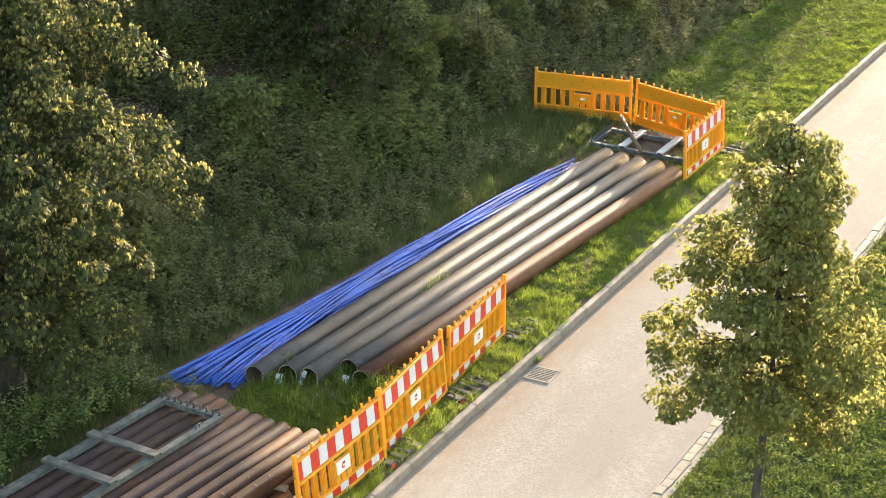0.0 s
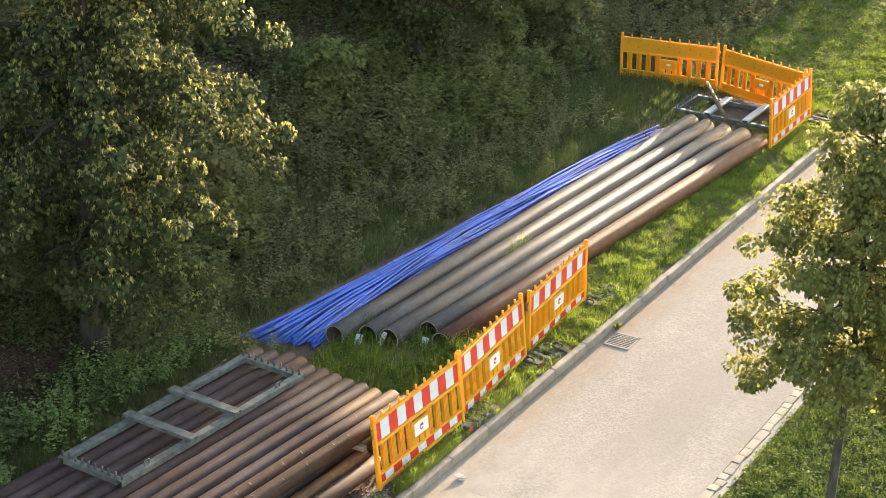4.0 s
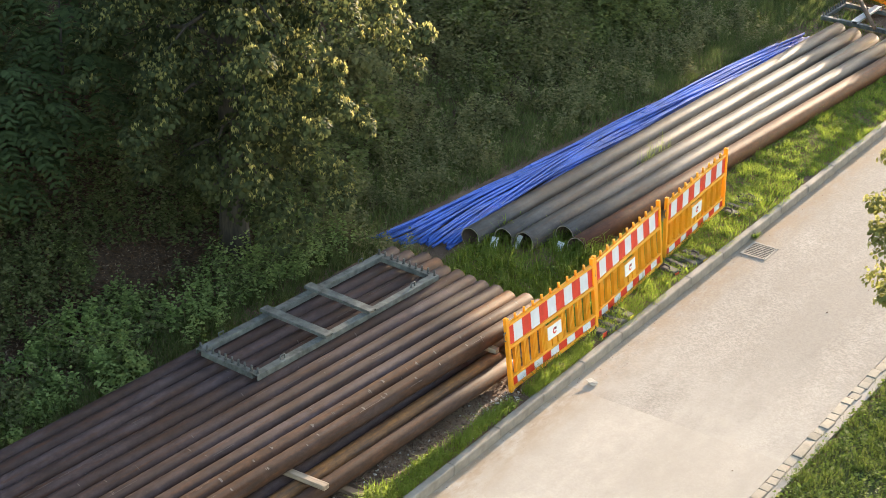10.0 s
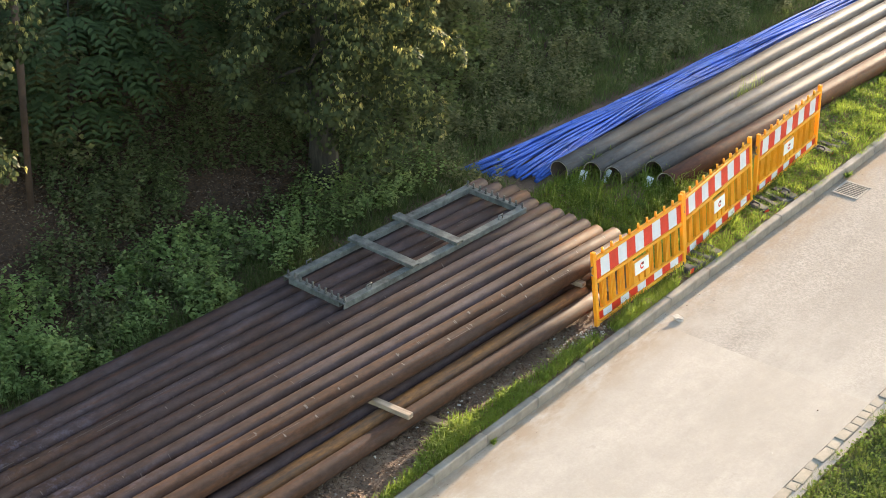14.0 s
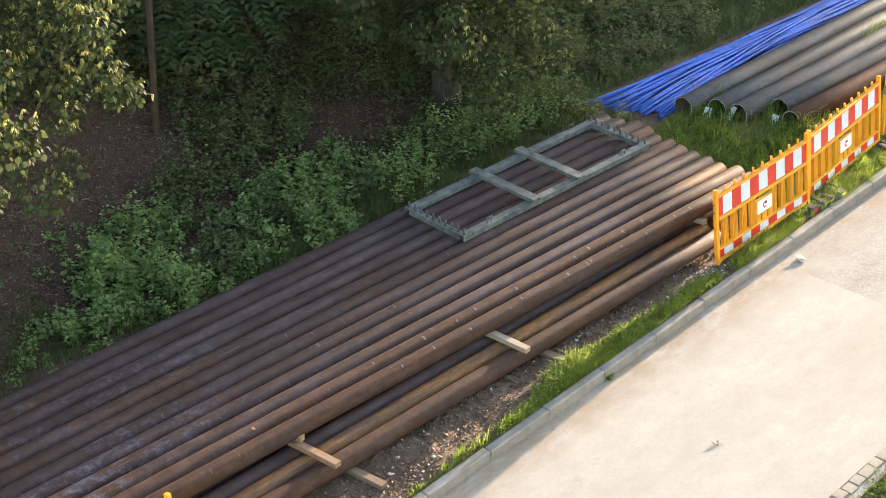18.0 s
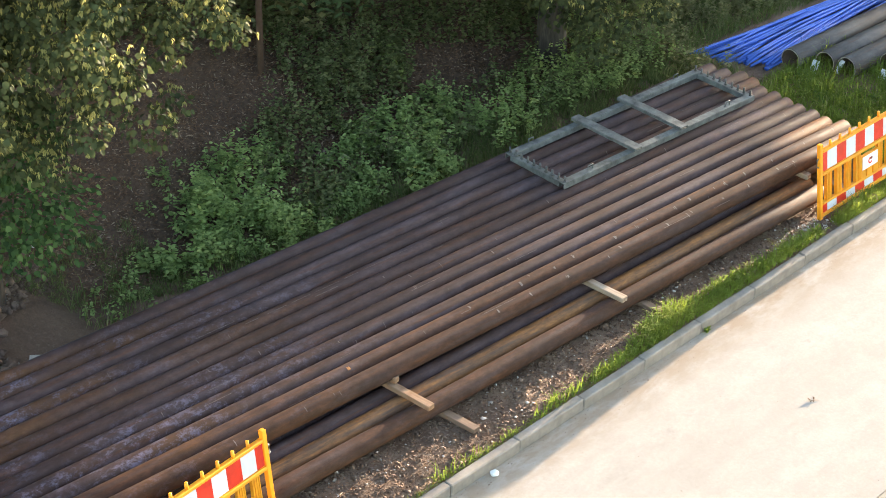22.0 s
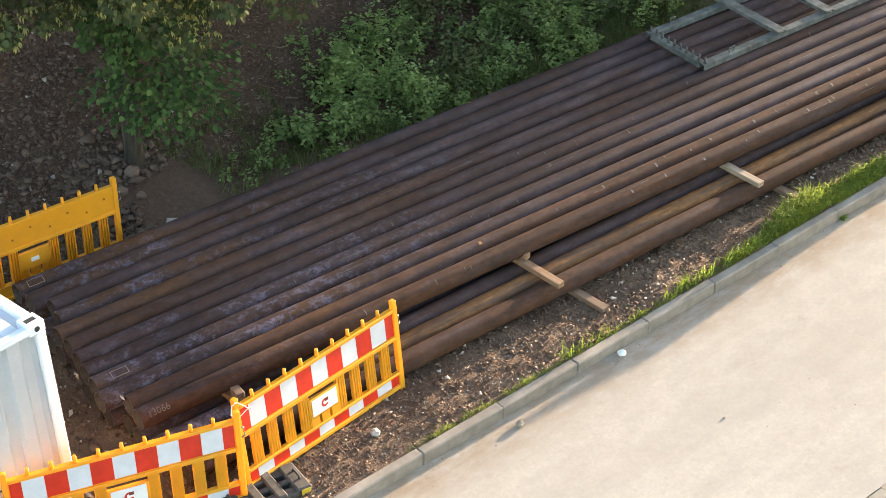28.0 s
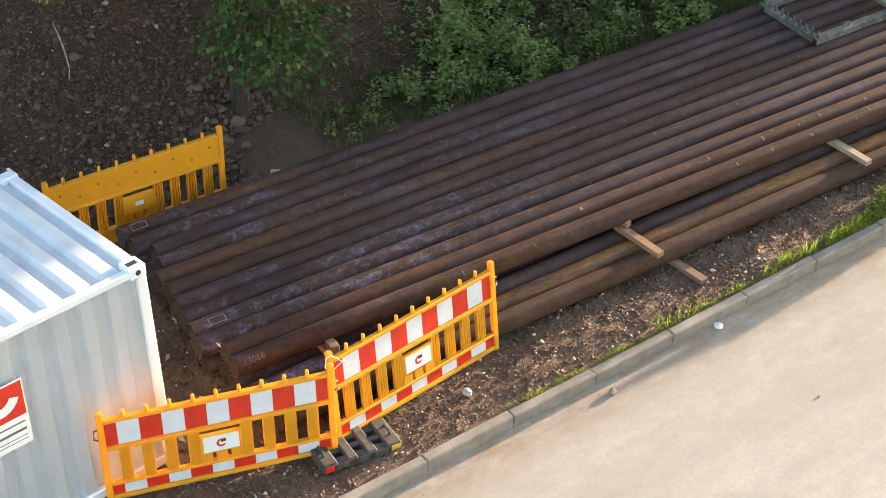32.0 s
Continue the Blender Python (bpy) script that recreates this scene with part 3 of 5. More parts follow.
# the lower layer, of which the last three stick out towards the road
for i in range(15):
    xl, xr = -13.835 + 0.2175 * i, -13.36 + 0.2185 * i
    mat = (M["pipe_dark"], M["pipe_orange"], M["pipe_brown"])[i - 12] if i >= 12 else M["pipe_dark"]
    word = {12: "dark scaly steel pipe in the stack's lower layer", 13: "bright orange rusty steel pipe in the lower layer", 14: "brown rusty steel pipe lying on ground timbers, outermost"}.get(i, "dark steel pipe in the stack's lower layer")
    yl = 6.36 + random.uniform(-0.1, 0.1)
    yr = 18.4 - (0.8 if i >= 13 else 0.0) + random.uniform(-0.1, 0.1)
    lay_pipe("steel_pipe", (xl, yl), (xr, yr), LOW_Z, LOW_Z, R_S, mat, word, "pipes in the near stack", random.uniform(-0.01, 0.01))

# five wide pipes farther along
R_B = 0.163
BIG = [(-12.75, 20.37, -12.18, 32.45, "grey"), (-12.36, 20.65, -11.82, 32.35, "brown"), (-12.05, 20.72, -11.43, 32.28, "grey"), (-11.70, 21.27, -11.05, 32.3, "grey"), (-11.36, 21.03, -10.65, 32.15, "red")]
for xl, yl, xr, yr, kind in BIG:
    lay_pipe("wide_steel_pipe", (xl, yl), (xr, yr), 0.205, 0.205, R_B, M["pipe_red" if kind == "red" else "pipe_grey"], "red-brown rusty wide steel pipe lying beside the grass" if kind == "red" else "grey weathered wide steel pipe lying in the grass", "wide pipes", random.uniform(-0.02, 0.02), 0.018)


# ---- timbers ----
def timber(x0, x1, y, z, w, h, mat, label, turn=0.0):
    bm = box(bmesh.new(), x0 - x1, 0, -w / 2, w / 2, 0, h, 0.006)
    ob = solid("timber", bm, mat, label, "timber", "timbers under the pipes")
    ob.matrix_world = pose(x1, y, z, 0, 0, turn)
    return ob


for y, x1, t in ((10.80, -10.44, 3.0), (13.74, -10.32, 1.5), (17.5, -10.47, 2.0), (7.25, -10.9, 1.0)):
    timber(-13.55 + 0.05 * (y - 7), x1, y, LOW_Z + R_S, 0.09, UP_Z - LOW_Z - 2 * R_S, M["wood_rusty" if y < 12 else "wood"], "rust-stained sawn timber wedged between two layers of pipes" if y < 12 else "pale sawn timber wedged between two layers of pipes", t)
for y, x1, t in ((11.12, -10.10, 4.0), (14.18, -9.98, 3.0), (18.0, -9.95, 2.0), (8.0, -10.6, 0.0)):
    timber(-13.6 + 0.05 * (y - 7), x1, y, 0.085, 0.10, LOW_Z - R_S - 0.085, M["wood_grey"], "greyish timber on the earth under the pipes", t)
bm = box(bmesh.new(), -0.05, 0.05, -0.035, 0.045, 0, 0.075, 0.008)
ob = solid("wood_wedge", bm, M["wood_rusty"], "short wooden block holding the outer pipe on its timber", "wood block")
ob.matrix_world = pose(-11.0, 10.80, UP_Z - R_S, 0, 0, 12)
bm = box(bmesh.new(), -0.07, 0.07, -0.04, 0.05, 0, 0.10, 0.008)
ob = solid("wood_wedge", bm, M["wood_grey"], "short wooden block beside the outer pipe on its timber", "wood block")
ob.matrix_world = pose(-11.14, 7.25, UP_Z - R_S, 0, 0, -8)
for y in (23.0, 30.0):
    timber(-13.0, -10.95, y, -0.04, 0.09, 0.205 - R_B + 0.04, M["wood_grey"], "timber in the grass under the wide pipes", 2.0)


# ---- barriers ----
M["sign_maroon"] = mat_plain("dark_red_print", (0.20, 0.03, 0.025), 0.5)
M["dimple"] = mat_plain("shaded_orange_recess", (0.42, 0.17, 0.015), 0.6)
def barrier(left, right, lean, group, label, front=True):
    """A plastic site barrier between two feet: posts, rails, slats, striped films, knobs. Its striped face looks to local -y."""
    a, b = Vector((left[0], left[1], left[2])), Vector((right[0], right[1], right[2]))
    d = b - a
    L = d.length
    turn = math.degrees(math.atan2(d.y, d.x))
    tilt = -math.degrees(math.atan2(d.z, math.hypot(d.x, d.y)))
    top = group_of("barrier", label, "barrier", pose(*a, 0, 0, turn) @ pose(0, 0, 0, 0, tilt, 0) @ pose(0, 0, 0, lean), group)
    P = M["plastic"]
    s = L / 2.1
    def bx(name, x0, x1, y0, y1, z0, z1, m=P, parent=top, label="", bev=0.006):
        return part(name, box(bmesh.new(), x0, x1, y0, y1, z0, z1, bev), m, parent, label)
    bx("post", 0, 0.055, -0.028, 0.028, -0.03, 0.985)
    bx("post", L - 0.055, L, -0.028, 0.028, -0.03, 0.985)
    bx("top_rail", 0.055, L - 0.055, -0.03, 0.03, 0.862, 0.90)
    bx("middle_rail", 0.055, L - 0.055, -0.03, 0.03, 0.555, 0.598)
    bx("lower_rail", 0.055, L - 0.055, -0.03, 0.03, 0.160, 0.190)
    bx("bottom_rail", 0.055, L - 0.055, -0.03, 0.03, 0.0, 0.042)
    bm = bmesh.new()
    box(bm, 0.055, L - 0.055, -0.006, 0.018, 0.598, 0.862)
    up = part("upper_panel", bm, P, top)
    low = bx("lower_panel", 0.055, L - 0.055, -0.006, 0.018, 0.042, 0.160, bev=0)
    # dimples on the plain side: low discs, darker orange for the shade inside
    for i in range(9):
        bm = rod(bmesh.new(), (0.17 * s + 0.22 * s * i, 0.016, 0.70 if i % 2 else 0.78), (0.17 * s + 0.22 * s * i, 0.0225, 0.70 if i % 2 else 0.78), 0.014, 0.012, 10)
        part("dimple", bm, M["dimple"], up)
    for i in range(1, 10):
        x = 0.03 + (L - 0.06) * i / 10
        part("knob", rod(bmesh.new(), (x, 0, 0.897), (x, 0, 0.972), 0.019, 0.016, 10), P, top)
    # stripes
    n, end = 9, 0.105 * s
    wide = (L - 0.12 - 2 * end) / n
    cuts = [0.06] + [0.06 + end + wide * i for i in range(n + 1)] + [L - 0.06]
    for i in range(len(cuts) - 1):
        film = M["red_film"] if i % 2 == 0 else M["white_film"]
        bx("red_stripe" if i % 2 == 0 else "white_stripe", cuts[i] + 0.001, cuts[i + 1] - 0.001, -0.0095, -0.0065, 0.606, 0.855, film, up, "red reflective film" if i % 2 == 0 else "white reflective film", 0)
        bx("red_stripe" if i % 2 == 0 else "white_stripe", cuts[i] + 0.001, cuts[i + 1] - 0.001, -0.0095, -0.0065, 0.048, 0.155, film, low, "red reflective film" if i % 2 == 0 else "white reflective film", 0)
    # slats with ribs, and the sign box in the middle
    mid0, mid1 = L / 2 - 0.185 * s, L / 2 + 0.185 * s
    def slat(x0, x1):
        bm = bmesh.new()
        box(bm, x0, x1, -0.006, 0.002, 0.19, 0.555)
        w = x1 - x0
        for f in (0.05, 0.34, 0.66, 0.95):
            c = x0 + w * f
            box(bm, c - 0.006, c + 0.006, -0.014, 0.029, 0.19, 0.555)
        part("slat", bm, P, top)
    for x0, x1 in ((0.055, mid0), (mid1, L - 0.055)):
        step = (x1 - x0) / 4
        for i in range(4):
            if x0 < 0.1:
                slat(x0 + step * i + step * 0.5, x0 + step * (i + 1))
            else:
                slat(x0 + step * i, x0 + step * (i + 0.5))
    bx("sign_box", mid0, mid1, -0.02, 0.02, 0.285, 0.495)
    for x in (mid0, (mid0 + mid1) / 2 - 0.05, mid1 - 0.1):
        bx("slat", x, x + 0.1, -0.02, 0.004, 0.19, 0.285, bev=0)
        for q in (0.008, 0.05, 0.092):
            bx("rib", x + q - 0.005, x + q + 0.005, 0.004, 0.026, 0.19, 0.285, bev=0)
    plate = bx("sign_plate", mid0 + 0.025, mid1 - 0.025, -0.027, -0.0205, 0.305, 0.478, M["sign_white"], top, "white sign plate with a red mark", 0)
    cx, cz = L / 2, 0.392
    bm = bmesh.new()
    for j in range(9):
        a0, a1 = radians(60 + 30 * j), radians(60 + 30 * (j + 1))
        vs = [bm.verts.new((cx + r * math.cos(a), -0.0285, cz + r * math.sin(a))) for r, a in ((0.024, a0), (0.046, a0), (0.046, a1), (0.024, a1))]
        bm.faces.new(vs)
    part("sign_ring", bm, M["red_film"], plate, "red open ring")
    part("sign_mark", box(bmesh.new(), cx - 0.004, cx + 0.042, -0.0295, -0.0275, cz + 0.008, cz + 0.042), M["sign_maroon"], plate, "dark red square mark")
    if not front:
        part("sticker", box(bmesh.new(), L / 2 - 0.045, L / 2 + 0.045, 0.0205, 0.023, 0.365, 0.415), M["sign_white"], top, "small pale sticker")
    # hooks at the ends
    for x, s2 in ((0.0, -1), (L, 1)):
        bm = bmesh.new()
        pts = [(x, 0.0, 0.80), (x + s2 * 0.03, 0.0, 0.79), (x + s2 * 0.035, 0.0, 0.70), (x, 0.0, 0.68)]
        part("hook", swept(bm, pts, 0.009, 6), M["galv"], top, "grey metal hook")
    return top


ROADSIDE = "yellow barrier with red-white stripes, {}"
Zb = 0.125
barrier((-10.943, 4.721, 0.12), (-10.263, 6.701, 0.143), -2.4, "barriers", ROADSIDE.format("standing before the white container"))
barrier((-10.345, 6.75, 0.135), (-10.555, 8.79, 0.11), -7.4, "barriers", ROADSIDE.format("beside the outer pipes"))
barrier((-10.06, 17.17, 0.11), (-10.0, 19.24, 0.16), -7.6, "barriers", ROADSIDE.format("at the end of the pipe stack"))
barrier((-10.10, 19.40, 0.085), (-10.23, 21.50, 0.12), -7.0, "barriers", ROADSIDE.format("standing in the grass verge"))
barrier((-10.29, 21.68, 0.08), (-10.375, 23.78, 0.14), -1.8, "barriers", ROADSIDE.format("beside the wide pipes' open ends"))
barrier((-10.428, 32.11, Zb), (-10.368, 34.21, 0.23), -4.4, "barriers", ROADSIDE.format("closing the far end by the kerb"))
PLAIN = "orange plastic barrier, plain side, {}"
barrier((-12.66, 35.03, 0.12), (-14.75, 34.74, 0.07), -3.1, "barriers", PLAIN.format("standing in the grass of the bank"), False)
barrier((-10.574, 34.355, 0.117), (-12.58, 34.98, 0.112), 0.2, "barriers", PLAIN.format("glowing in the low sun"), False)
barrier((-14.07, 7.88, 0.17), (-14.22, 5.90, 0.17), 0, "barriers", PLAIN.format("beside the rubble bank"), False)


def foot_plate(x, y, turn, label, z=0.09):
    """A heavy recycled base plate with slots and grips."""
    top = group_of("rubber_base_block", label, "base block", pose(x, y, z, random.uniform(-2, 2), random.uniform(-3, 3), turn), "base blocks")
    bm = bmesh.new()
    for x0, x1 in ((-0.40, -0.25), (-0.15, -0.05), (0.05, 0.15), (0.25, 0.40)):
        box(bm, x0, x1, -0.19, 0.19, 0, 0.10, 0.015)
    for y0, y1 in ((-0.19, -0.09), (-0.03, 0.03), (0.09, 0.19)):
        box(bm, -0.39, 0.39, y0, y1, 0.0, 0.075, 0.01)
    part("base_plate", bm, M["rubber"], top)
    for x0 in (-0.34, 0.34):
        bm = bmesh.new()
        pts = [(x0, -0.06, 0.10), (x0, -0.05, 0.13), (x0, 0.05, 0.13), (x0, 0.06, 0.10)]
        part("grip", swept(bm, pts, 0.014, 6), M["rubber"], top)
    for sx, c in ((-0.335, "red_film"), (0.335, "reflector")):
        part("reflector", box(bmesh.new(), sx - 0.045, sx + 0.045, -0.1955, -0.191, 0.02, 0.085), M[c], top, "coloured reflector")
    return top


foot_plate(-10.21, 6.84, 83, "dark recycled plastic barrier foot on stony earth")
foot_plate(-10.0, 19.5, 86, "dark barrier foot in the grass by the kerb", 0.05)
foot_plate(-10.05, 21.75, 80, "dark barrier foot half hidden in grass", 0.03)
foot_plate(-10.22, 24.05, 86, "dark slotted barrier foot in the grass", 0.04)
foot_plate(-10.18, 34.5, 86, "dark barrier foot at the far kerb", 0.06)
foot_plate(-14.1, 8.15, 80, "dark barrier foot under the rear barrier", 0.09)


# ---- the white container ----
M["sign_grey"] = mat_plain("grey_print", (0.12, 0.12, 0.13), 0.5)
def container(m, L=2.43, W=2.20, H=2.19):
    """A small storage container: long side along local -y, roof ribs across."""
    top = group_of("container", "white corrugated steel storage container with a red and white sign", "container", m)
    C = M["container"]
    def corrugated(name, along, fixed, length, z0, z1, out):
        """A wall with vertical trapezoid ribs. along: 'x' or 'y'."""
        bm = bmesh.new()
        prof, s, n = [], 0.0, max(4, round(length / 0.28))
        step = length / n
        for i in range(n):
            for f, o in ((0.0, 0.0), (0.40, 0.0), (0.52, -0.038), (0.86, -0.038)):
                prof.append((step * (i + f), o))
        prof.append((length, 0.0))
        cols = []
        for q, o in prof:
            p = [(fixed + out * o, -q) if along == "y" else (-q, fixed + out * o)][0]
            cols.append((bm.verts.new((*p, z0)), bm.verts.new((*p, z1))))
        for a, b in zip(cols, cols[1:]):
            bm.faces.new((a[0], b[0], b[1], a[1]))
        bmesh.ops.solidify(bm, geom=bm.faces[:], thickness=0.004)
        return part(name, bm, C, top)
    corrugated("side_wall", "y", -0.03, L, 0.12, H - 0.07, 1)
    corrugated("side_wall", "y", -W + 0.03, L, 0.12, H - 0.07, -1)
    corrugated("end_wall", "x", -0.03, W, 0.12, H - 0.07, 1)
    corrugated("end_wall", "x", -L + 0.03, W, 0.12, H - 0.07, -1)
    for x in (0, -W + 0.10):
        for y in (0, -L + 0.10):
            part("corner_post", box(bmesh.new(), x - 0.10, x, y - 0.10, y, 0.0, H - 0.1, 0.012), C, top)
            cast = part("corner_casting", box(bmesh.new(), x - 0.165 + (0.065 if x else 0), x + 0.004 + (0.06 if x else 0), y - 0.17 + (0.07 if y else 0), y + 0.004 + (0.066 if y else 0), H - 0.105, H + 0.012, 0.012), C, top)
            # flat dark plates paint the shade in the lifting slots and holes
            part("slot", box(bmesh.new(), x - 0.10, x - 0.045, y - 0.14 + (0.03 if y else 0), y - 0.04 + (0.03 if y else 0), H + 0.009, H + 0.0135), M["dark_hole"], cast, "dark plate for the shade in a lifting slot")
            part("slot", rod(bmesh.new(), (x + (0.0015 if x == 0 else 0.0615), y - 0.08, H - 0.05), (x + (0.0065 if x == 0 else 0.0665), y - 0.08, H - 0.05), 0.026, None, 12), M["dark_hole"], cast, "dark disc for the shade in a lifting hole")
    for y0, y1 in ((-0.10, 0.0), (-L, -L + 0.10)):
        part("roof_beam", box(bmesh.new(), -W + 0.10, -0.10, y0, y1, H - 0.085, H - 0.012, 0.01), C, top)
        part("floor_beam", box(bmesh.new(), -W + 0.10, -0.10, y0, y1, 0.06, 0.16, 0.01), C, top)
    for x0, x1 in ((-0.075, 0.0), (-W, -W + 0.075)):
        part("roof_beam", box(bmesh.new(), x0, x1, -L + 0.1, -0.1, H - 0.085, H - 0.012, 0.01), C, top)
        part("floor_beam", box(bmesh.new(), x0, x1, -L + 0.1, -0.1, 0.06, 0.16, 0.01), C, top)
    # roof sheet with ribs across, whose ends slope down before the side beams
    bm = bmesh.new()
    n, prof = 8, []
    step = (L - 0.2) / n
    for i in range(n):
        for f, o in ((0.0, 0.0), (0.3, 0.0), (0.42, 0.042), (0.85, 0.042)):
            prof.append((-0.1 - step * (i + f), o))
    prof.append((-L + 0.1, 0.0))
    rows = []
    for y, o in prof:
        rows.append([bm.verts.new((x, y, H - 0.055 + (o if 1 <= j <= 4 else 0))) for j, x in enumerate((-0.07, -0.17, -0.7, -1.25, -W + 0.17, -W + 0.07))])
    for a, b in zip(rows, rows[1:]):
        for j in range(5):
            bm.faces.new((a[j], a[j + 1], b[j + 1], b[j]))
    part("roof_sheet", bm, M["container_roof"], top, "ribbed dusty white roof")
    # sign with plain bars for its words
    board = part("sign_board", box(bmesh.new(), 0.006, 0.016, -1.91, -1.31, 1.06, 1.71, 0.002), M["sign_white"], top, "white sign board with a red field")
    part("red_field", box(bmesh.new(), 0.0165, 0.019, -1.90, -1.32, 1.36, 1.70), M["red_film"], board, "red field with a white curve")
    bm = bmesh.new()
    for j in range(10):
        a0, a1 = radians(190 + 15 * j), radians(190 + 15 * (j + 1))
        bm.faces.new([bm.verts.new((0.0205, -1.55 + r * math.cos(a), 1.62 + r * math.sin(a))) for r, a in ((0.11, a0), (0.20, a0), (0.20, a1), (0.11, a1))])
    part("white_curve", bm, M["sign_white"], board)
    for z, w, h in ((1.285, 0.34, 0.014), (1.205, 0.44, 0.024), (1.15, 0.32, 0.006), (1.115, 0.28, 0.006)):
        part("text_bar", box(bmesh.new(), 0.0165, 0.019, -1.345 - w, -1.345, z, z + h), M["sign_grey"], board, "grey bar of lettering")
    return top


container(pose(-11.035, 5.47, 0.06, 0, 0, 5.0) @ pose(0, 0, 0, 0, -4.5, 0))


# ---- steel racks with studded ends ----
M["stud"] = mat_plain("dark_threaded_steel", (0.10, 0.10, 0.095), 0.5, 0.3, 0.3, 12, 0.2)
def rack(m, label, W, L, left_shift, studs=(True, True), beams=(0.36, 0.60), mats=("galv", "galv")):
    """Two long channels (local y), studded end bars (local x), flat cross beams on top."""
    top = group_of("steel_rack", label, "steel rack", m, "steel racks")
    G, B = M[mats[0]], M[mats[1]]
    def channel(name, x0, x1, y0, y1, z0, z1):
        bm = bmesh.new()
        box(bm, x0, x1, y0, y1, z1 - 0.012, z1, 0.003)
        if y1 - y0 > x1 - x0:
            box(bm, x0, x0 + 0.012, y0, y1, z0, z1 - 0.012)
            box(bm, x1 - 0.012, x1, y0, y1, z0, z1 - 0.012)
        else:
            box(bm, x0, x1, y0, y0 + 0.012, z0, z1 - 0.012)
            box(bm, x0, x1, y1 - 0.012, y1, z0, z1 - 0.012)
        return part(name, bm, B if "cross" in name else G, top)
    channel("rail", 0, 0.10, 0, L, 0, 0.075)
    channel("rail", W - 0.10, W, 0, L, 0, 0.075)
    for y0, on in ((0.0, studs[0]), (L - 0.09, studs[1])):
        channel("end_bar", 0.102, W - 0.102, y0, y0 + 0.09, 0.0, 0.07)
        if on:
            n = 10
            for i in range(n):
                x = 0.04 + (W - 0.08) * i / (n - 1)
                bm = rod(bmesh.new(), (x, y0 + 0.045, 0.070), (x + random.uniform(-0.006, 0.006), y0 + 0.045, 0.150), 0.014, 0.013, 8)
                rod(bm, (x, y0 + 0.045, 0.074), (x, y0 + 0.045, 0.09), 0.023, 0.023, 6)
                part("stud", bm, M["stud"], top)
    for f in beams:
        channel("cross_beam", -0.05, W + 0.03, L * f - 0.07, L * f + 0.07, 0.084, 0.127)
    for x, f in ((0.02, 0.12), (0.02, 0.88), (W - 0.05, 0.14), (W - 0.05, 0.86)):
        bm = bmesh.new()
        swept(bm, [(x, L * f - 0.04, 0.075), (x, L * f - 0.04, 0.135), (x, L * f + 0.04, 0.135), (x, L * f + 0.04, 0.075)], 0.009, 6)
        part("lifting_eye", bm, G, top)
    return top


rack(pose(-13.13, 14.81, UP_Z + R_S + 0.006, 0, 0, -3.6), "grey-green steel rack with studded ends lying on the pipes", 1.02, 3.52, 0)
# pale beams and dull rails: the far rack's sun and shade put into colour
rack(pose(-12.80, 34.18, 0.14, 0, 0, -90), "pale steel rack on the ground past the wide pipes' far ends", 1.15, 2.1, 0, (True, False), (0.34, 0.72), ("galv", "galv_light"))
bm = swept(bmesh.new(), [(-12.72, 34.56, 0.36), (-12.2, 33.75, 0.31), (-11.62, 32.86, 0.27)], [0.042, 0.045, 0.040], 9)
solid("wooden_pole", bm, M["wood_grey"], "weathered wooden pole leaning across the steel rack", "pole")


# ---- blue conduits ----
rb = random.Random(11)
# the bundle's edges along the pipes: y, left x, right x
BUNDLE = np.array([(19.6, -13.97, -12.80), (21.3, -13.74, -12.92), (23.2, -13.50, -12.92), (25.5, -13.30, -12.79), (27.2, -13.15, -12.69), (29.0, -12.98, -12.58), (31.7, -12.64, -12.42)])
for i in range(38):
    f = i / 37
    # each tube wanders a little across the bundle; every fifth crosses it from side to side
    drift = [f] + [min(1.0, max(0.0, f + rb.uniform(-0.22, 0.22))) for _ in range(6)]
    lay = rb.uniform(0, 1)
    if i % 5 == 2:
        drift = [f + (1 - 2 * f) * u for u in (0, 0.1, 0.3, 0.55, 0.75, 0.9, 1.0)]
        lay = 1.05 + 0.25 * rb.random()
    ya, yd = 19.70 + 0.40 * f + rb.uniform(-0.16, 0.14), 31.35 + rb.uniform(-0.7, 0.45)
    yy = np.linspace(ya, yd, 30)
    place = np.interp(yy, BUNDLE[:, 0], drift)
    for _ in range(3):
        place[1:-1] = (place[:-2] + 2 * place[1:-1] + place[2:]) / 4
    left, right = np.interp(yy, BUNDLE[:, 0], BUNDLE[:, 1]), np.interp(yy, BUNDLE[:, 0], BUNDLE[:, 2])
    zz = 0.105 + np.interp(yy, (19.8, 21.4, 24.0, 29.0, 31.7), (0.04, 0.09, 0.13, 0.14, 0.10)) * lay
    zz += 0.012 * np.sin(yy * 1.7 + 6 * f)
    xx = left + (right - left) * place + 0.018 * np.sin(yy * 1.1 + 20 * f)
    for _ in range(2):
        xx[1:-1] = (xx[:-2] + 2 * xx[1:-1] + xx[2:]) / 4
    bm = swept(bmesh.new(), np.stack([xx, yy, zz], 1), 0.0205, 8)
    solid("blue_conduit", bm, M["blue"], "long blue plastic conduit tube lying in a loose bundle", "conduit", "blue conduits")


# chalk marks and scuffs on the upper pipes
def wrapped(i, y, turn, uv):
    """Places (along, round) in metres on the skin of an upper pipe; turn: degrees from the top towards the road."""
    m = upper_pipes[i].matrix_world.inverted()
    y0 = y - upper_pipes[i].matrix_world.translation.y
    out = []
    for u, v in uv:
        a = radians(90 - turn) + v / R_S
        out.append(((R_S + 0.0025) * math.cos(a), y0 + u, (R_S + 0.0025) * math.sin(a)))
    return out


